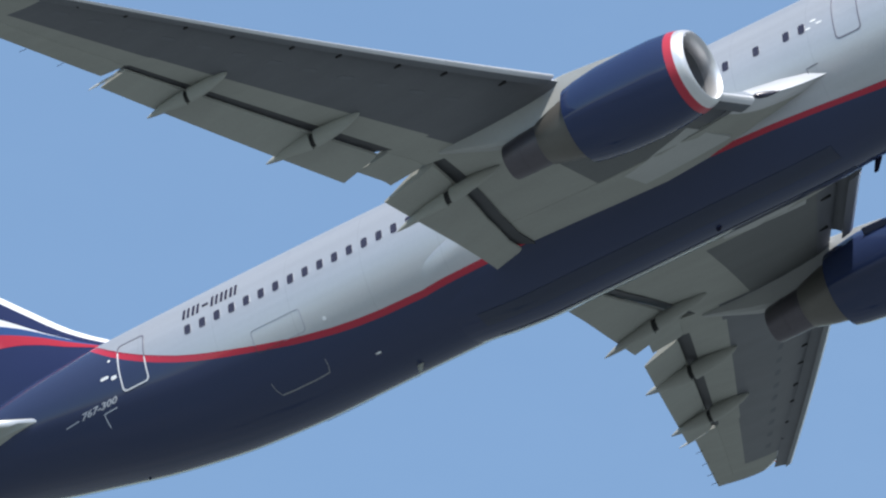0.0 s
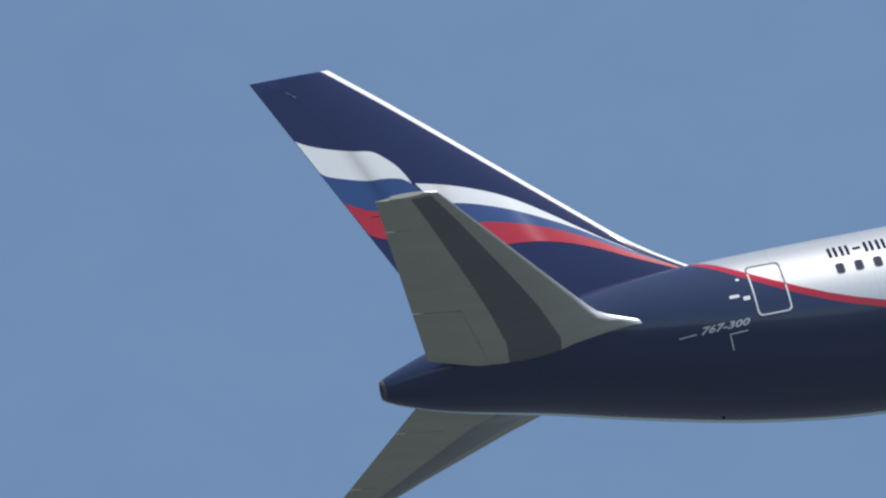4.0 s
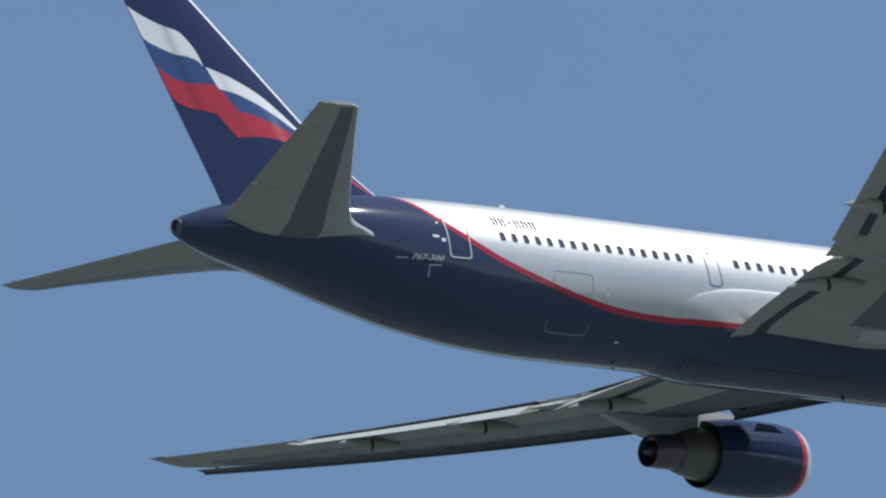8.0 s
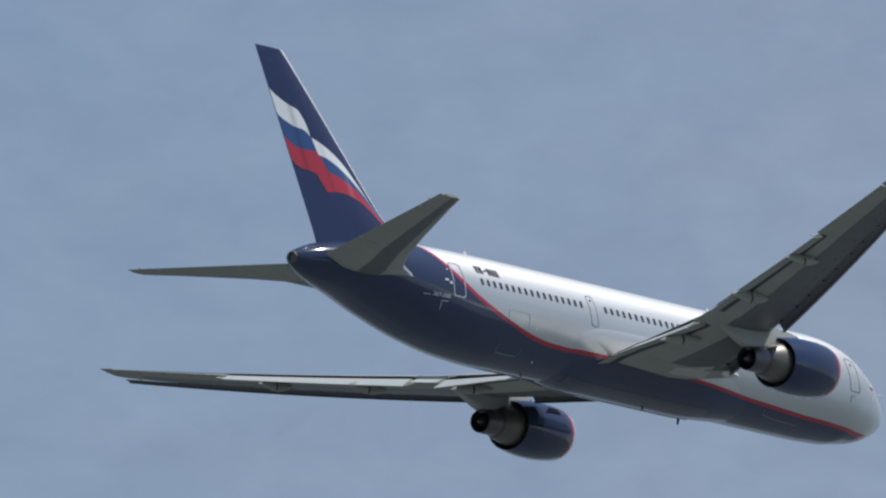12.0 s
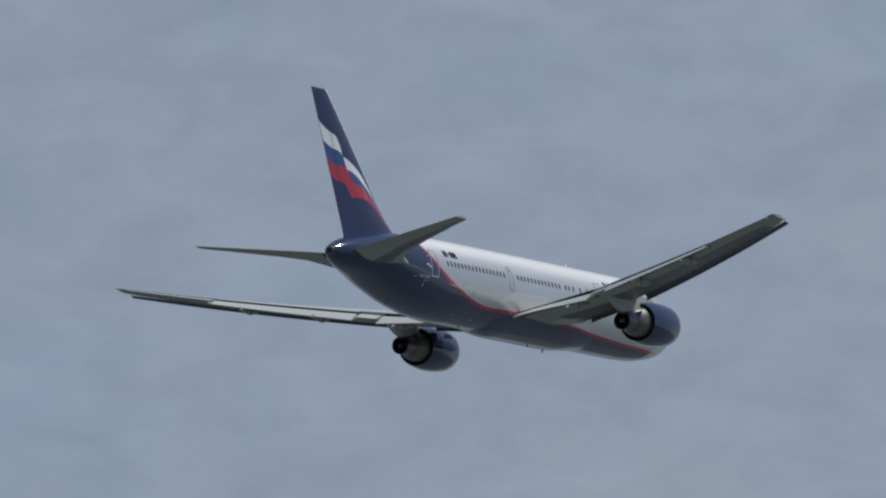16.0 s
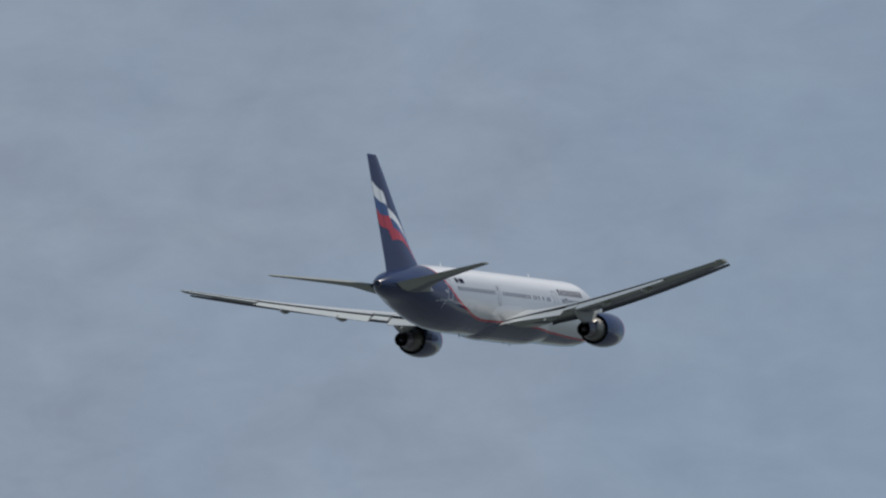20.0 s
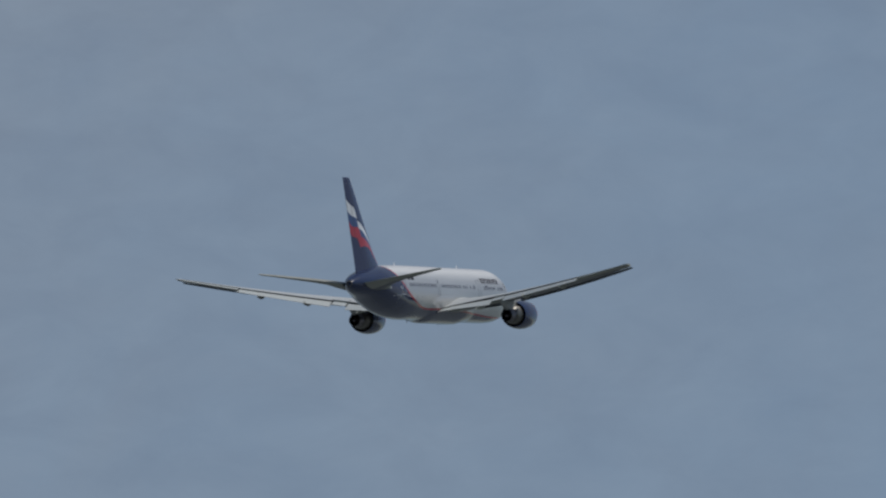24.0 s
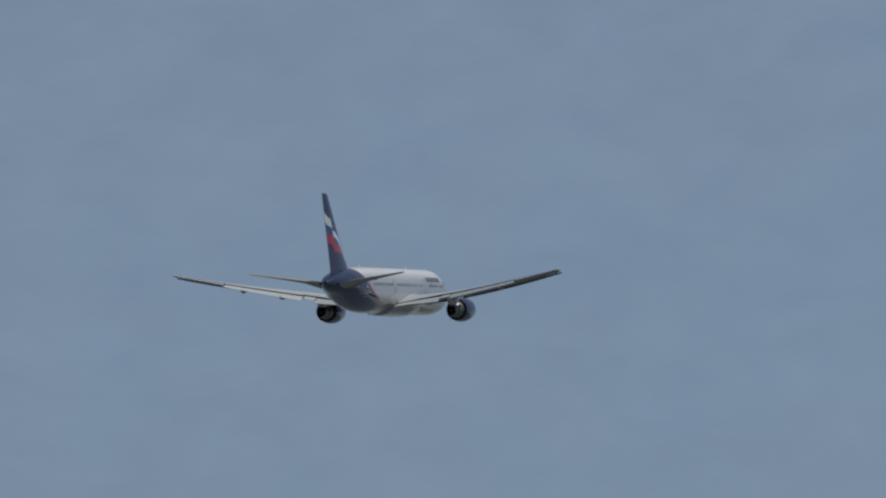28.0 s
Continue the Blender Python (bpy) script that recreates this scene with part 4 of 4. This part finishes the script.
# ---- doors, windows, markings ----
WINDOWS = [40.12 - 0.561 * i for i in range(17)] + [28.9 - 0.567 * i for i in range(13)] + [21.1, 20.53, 19.81, 18.67, 17.56, 16.99] + [13.6 - 0.566 * i for i in range(8)] + [8.6, 8.03, 7.46, 6.89]
for side in (-1, 1):
    for s in WINDOWS:
        w = part("cabin_window", skin_plate(s, 0.63, 0.27, 0.39, 0.08, side, 0.006), RIM_GREY, fuselage)
        part("pane", skin_plate(s, 0.63, 0.235, 0.355, 0.068, side, 0.011), GLASS, w)
    for s, z, w, h, name in ((42.3, 0.45, 1.02, 1.78, "passenger_door"), (30.12, 0.43, 0.64, 1.64, "emergency_door"), (15.4, 0.55, 0.95, 1.75, "passenger_door"), (5.55, 0.3, 1.0, 1.8, "passenger_door")):
        door = part(name, skin_plate(s, z, w, h, 0.14, side, 0.005), LIVERY, fuselage)
        part("outline", skin_frame(s, z, w, h, 0.14, 0.045, side), OUTLINE, door)
        if name == "emergency_door" or s < 10:
            part("door_window", skin_plate(s, z + 0.56, 0.13, 0.16, 0.06, side, 0.012), GLASS, door)
    # hatches outlined on the skin
    part("hatch_outline", skin_frame(37.03, -0.88, 1.85, 0.76, 0.12, 0.014, side, 0.008), HATCH_OUTLINE, fuselage, "thin grey outline of a service hatch")
    part("cargo_hatch_outline", skin_bar([(38.0, -2.12), (37.98, -2.3), (37.88, -2.44), (37.4, -2.46), (36.6, -2.46), (36.1, -2.44), (36.0, -2.3), (35.98, -2.14)], 0.024, side, 0.008), FAINT_OUTLINE, fuselage, "white outline of a cargo hatch")
    part("cargo_hatch_outline", skin_bar([(13.1, -2.3), (12.95, -2.46), (12.4, -2.52), (10.6, -2.56), (9.6, -2.58), (9.4, -2.5), (9.3, -2.38)], 0.02, side, 0.008), FAINT_OUTLINE, fuselage, "white outline of a cargo hatch")
    for pts in ([(43.71, -1.17), (43.73, -0.76), (43.21, -0.75)], [(17.1, -1.15), (17.12, -0.75), (16.7, -0.73)], [(5.92, -1.15), (5.92, -0.83), (5.5, -0.82)]):
        part("corner_mark", skin_bar(pts, 0.028, side), OUTLINE, fuselage)
    for s, z, w, h in ((43.36, 0.32, 0.3, 0.1), (43.02, 0.2, 0.2, 0.13), (43.13, 0.89, 0.1, 0.08), (34.35, -2.5, 0.2, 0.035), (35.38, -1.16, 0.12, 0.12), (16.55, 0.75, 0.22, 0.07), (16.35, 0.58, 0.2, 0.07), (16.75, 0.52, 0.18, 0.06)):
        part("placard", skin_plate(s, z, w, h, 0.03, side, 0.008), WHITE_PAINT, fuselage, "small white placard")
    # registration in plain bars, and the type number
    for k in range(6):
        s = 40.2 - 0.36 * k
        for e, w in (((-0.03, 0.22),) if k == 2 else ((0.06, 0.075), (-0.11, 0.07))):
            low, high = (1.27, 1.34) if k == 2 else (1.1, 1.5)
            part("registration_bar", skin_bar([(s + e, low + (high - low) * q / 4) for q in range(5)], w, side, 0.024), LETTER, fuselage, "dark lettering bar")
    part("type_line", skin_bar([(45.2, -0.57), (44.68, -0.56)], 0.035, side), TYPE_WHITE, fuselage)
    part("type_number", skin_text("767-300", 44.58, -0.6, 0.27, 1.5, 0.38, side), TYPE_WHITE, fuselage, "white slanted type number")
    for k in range(8):
        s = 14.0 - 0.8 * k
        for e, w in ((0.0, 0.1), (0.3, 0.1)):
            part("title_bar", skin_bar([(s - e - 0.015 * q, 1.1 + 0.13 * q) for q in range(5)], w, side, 0.022), LETTER, fuselage, "dark blue title lettering bar")
        part("title_bar", skin_bar([(s, 1.36 if k % 2 else 1.56), (s - 0.34, 1.36 if k % 2 else 1.56)], 0.08, side, 0.026), LETTER, fuselage, "dark blue title lettering bar")
    part("emblem_bar", skin_plate(12.6, 0.84, 0.6, 0.1, 0.05, side, 0.008), LETTER, fuselage, "dark blue winged emblem shape")
    # small striped flag and a hatch by the flight deck
    for k, m in enumerate((WHITE_PAINT, BLUE_PAINT, RED_PAINT)):
        part("flag_patch", skin_plate(3.38, 0.08 - 0.1 * k, 0.42, 0.098, 0.01, side, 0.012), m, fuselage)
    # flight deck windows
    for s, z, w, h in ((3.35, 0.95, 0.62, 0.5), (2.62, 0.72, 0.6, 0.46)):
        part("flight_deck_window", skin_plate(s, z, w, h, 0.12, side, 0.01), GLASS, fuselage)
    probe = [[skin(2.5 + 0.1 * f, -0.3, side, 0.22 * f) + Vector((0, 0.02 * math.cos(a), 0.02 * math.sin(a))) for a in (0, 1.57, 3.14, 4.71)] for f in (-0.3, 0.7)]
    part("probe", loft(probe + [[v + Vector((0.22, 0, 0)) for v in probe[-1]]]), BARE_METAL, fuselage)
    part("static_port", skin_plate(3.4, -0.55, 0.3, 0.2, 0.08, side, 0.01), BARE_METAL, fuselage)


def blade(s, z, length, height, lean, thick, name, material, parent, up=1, y=0.0):
    """A blade aerial or drain mast."""
    rings = []
    for f in (0.0, 0.35, 0.75, 1.0):
        c = length * (1 - 0.55 * f)
        base = s + lean * f
        zz = z + up * height * f
        rings.append([P(base + u * c, y + v * thick * (1 - 0.4 * f), zz) for u, v in ((0, 0), (0.2, 0.5), (0.6, 0.5), (1, 0), (0.6, -0.5), (0.2, -0.5))])
    part(name, loft(rings), material, parent)


blade(37.35, 2.66, 0.45, 0.34, 0.25, 0.06, "blade_aerial", WHITE_PAINT, fuselage)
blade(14.9, 2.66, 0.45, 0.34, 0.25, 0.06, "blade_aerial", WHITE_PAINT, fuselage)
blade(33.4, -2.72, 0.3, 0.36, 0.18, 0.06, "drain_mast", PANEL_GREY, fuselage, -1)
blade(43.9, -1.94, 0.16, 0.09, 0.08, 0.04, "drain_mast", NAVY_PAINT, fuselage, -1, 0.5)
blade(22.3, -3.06, 0.25, 0.14, 0.1, 0.06, "drain_mast", LETTER, fuselage, -1)
blade(16.75, -2.3, 0.38, 0.74, 0.45, 0.1, "drain_mast", LETTER, fuselage, -1, 1.2)


def motions():
    walk(airliner, [(t, pose(x, y, z, a, b, c)) for t, x, y, z, a, b, c in (
        [(0, -484.65, -298.86, 249.45, 1.43, -12.64, 90.37), (0.5, -488.96, -254.45, 253.69, 1.59, -12.54, 90.28),
            (1, -491.77, -210.10, 257.87, 1.92, -12.29, 90.50), (1.5, -493.40, -165.65, 262.12, 2.26, -12.23, 90.50),
            (2, -493.93, -121.00, 266.48, 2.47, -12.47, 90.36), (2.5, -494.35, -76.34, 271.44, 2.58, -12.73, 90.24),
            (3, -494.60, -31.55, 276.93, 2.19, -13.08, 90.02), (3.5, -494.39, 13.34, 282.76, 1.39, -13.45, 89.74),
            (5.5, -492.00, 191.53, 309.44, 0.92, -13.92, 89.55), (6, -491.83, 235.41, 317.02, 1.69, -13.56, 89.65),
            (6.5, -491.86, 278.94, 324.82, 2.14, -13.14, 89.45), (7, -491.85, 321.94, 332.59, 1.94, -12.82, 89.53),
            (7.5, -491.76, 364.35, 340.21, 1.52, -12.86, 89.75), (8, -492.28, 406.72, 348.11, 1.34, -13.10, 89.86),
            (8.5, -492.83, 448.70, 355.81, 1.77, -13.44, 89.96), (9, -494.20, 491.13, 363.84, 2.42, -13.64, 90.07),
            (9.5, -496.87, 534.83, 372.56, 3.01, -13.70, 90.13), (10, -499.67, 578.85, 381.07, 2.96, -13.62, 90.23),
            (10.5, -501.38, 621.84, 388.42, 2.19, -13.33, 90.22), (11, -502.14, 663.81, 394.64, 1.55, -12.95, 90.19),
            (11.5, -504.14, 707.73, 401.42, 1.62, -12.75, 90.11), (12, -505.44, 751.15, 407.25, 1.89, -12.83, 90.08),
            (12.5, -507.74, 796.63, 413.47, 1.76, -13.13, 89.87), (13, -509.71, 842.31, 419.01, 1.27, -13.56, 89.63),
            (13.5, -511.59, 888.60, 424.07, 0.92, -13.97, 89.57), (15.5, -513.73, 1069.16, 435.56, 2.37, -12.96, 89.97),
            (16, -514.92, 1116.40, 437.98, 2.15, -13.04, 90.19), (16.5, -516.00, 1163.45, 439.97, 1.81, -13.21, 90.18),
            (17, -517.11, 1210.31, 441.63, 1.46, -13.34, 90.17), (17.5, -518.27, 1256.68, 442.99, 1.50, -13.40, 90.19),
            (18, -520.08, 1303.73, 444.59, 1.59, -13.25, 90.14), (18.5, -521.86, 1349.42, 445.85, 1.60, -12.87, 90.08),
            (19, -524.47, 1395.69, 447.58, 1.53, -12.71, 90.08), (19.5, -527.78, 1441.92, 449.68, 1.67, -12.72, 90.10),
            (20, -531.45, 1487.00, 451.92, 2.18, -12.73, 90.15), (20.5, -535.66, 1531.08, 454.51, 2.96, -12.63, 90.27),
            (21, -541.30, 1576.76, 458.29, 3.59, -12.58, 90.31), (21.5, -547.95, 1622.76, 462.93, 3.88, -12.64, 90.48),
            (23.5, -580.14, 1799.96, 487.98, 2.76, -12.97, 90.69), (24, -589.50, 1845.04, 496.40, 2.24, -12.94, 90.94),
            (24.5, -598.01, 1888.41, 504.90, 2.02, -12.91, 91.02), (25, -606.04, 1932.19, 513.85, 2.06, -12.86, 91.10),
            (25.5, -612.46, 1974.38, 522.46, 2.27, -12.83, 91.15), (26, -616.91, 2015.92, 530.61, 2.46, -12.88, 91.23),
            (26.5, -620.28, 2062.42, 539.27, 2.47, -12.83, 91.18), (27, -620.47, 2109.73, 546.90, 2.47, -12.88, 91.08),
            (27.5, -616.58, 2158.24, 552.98, 2.52, -12.81, 90.91), (28, -608.35, 2211.25, 557.64, 2.55, -12.66, 90.65)])])


motions()
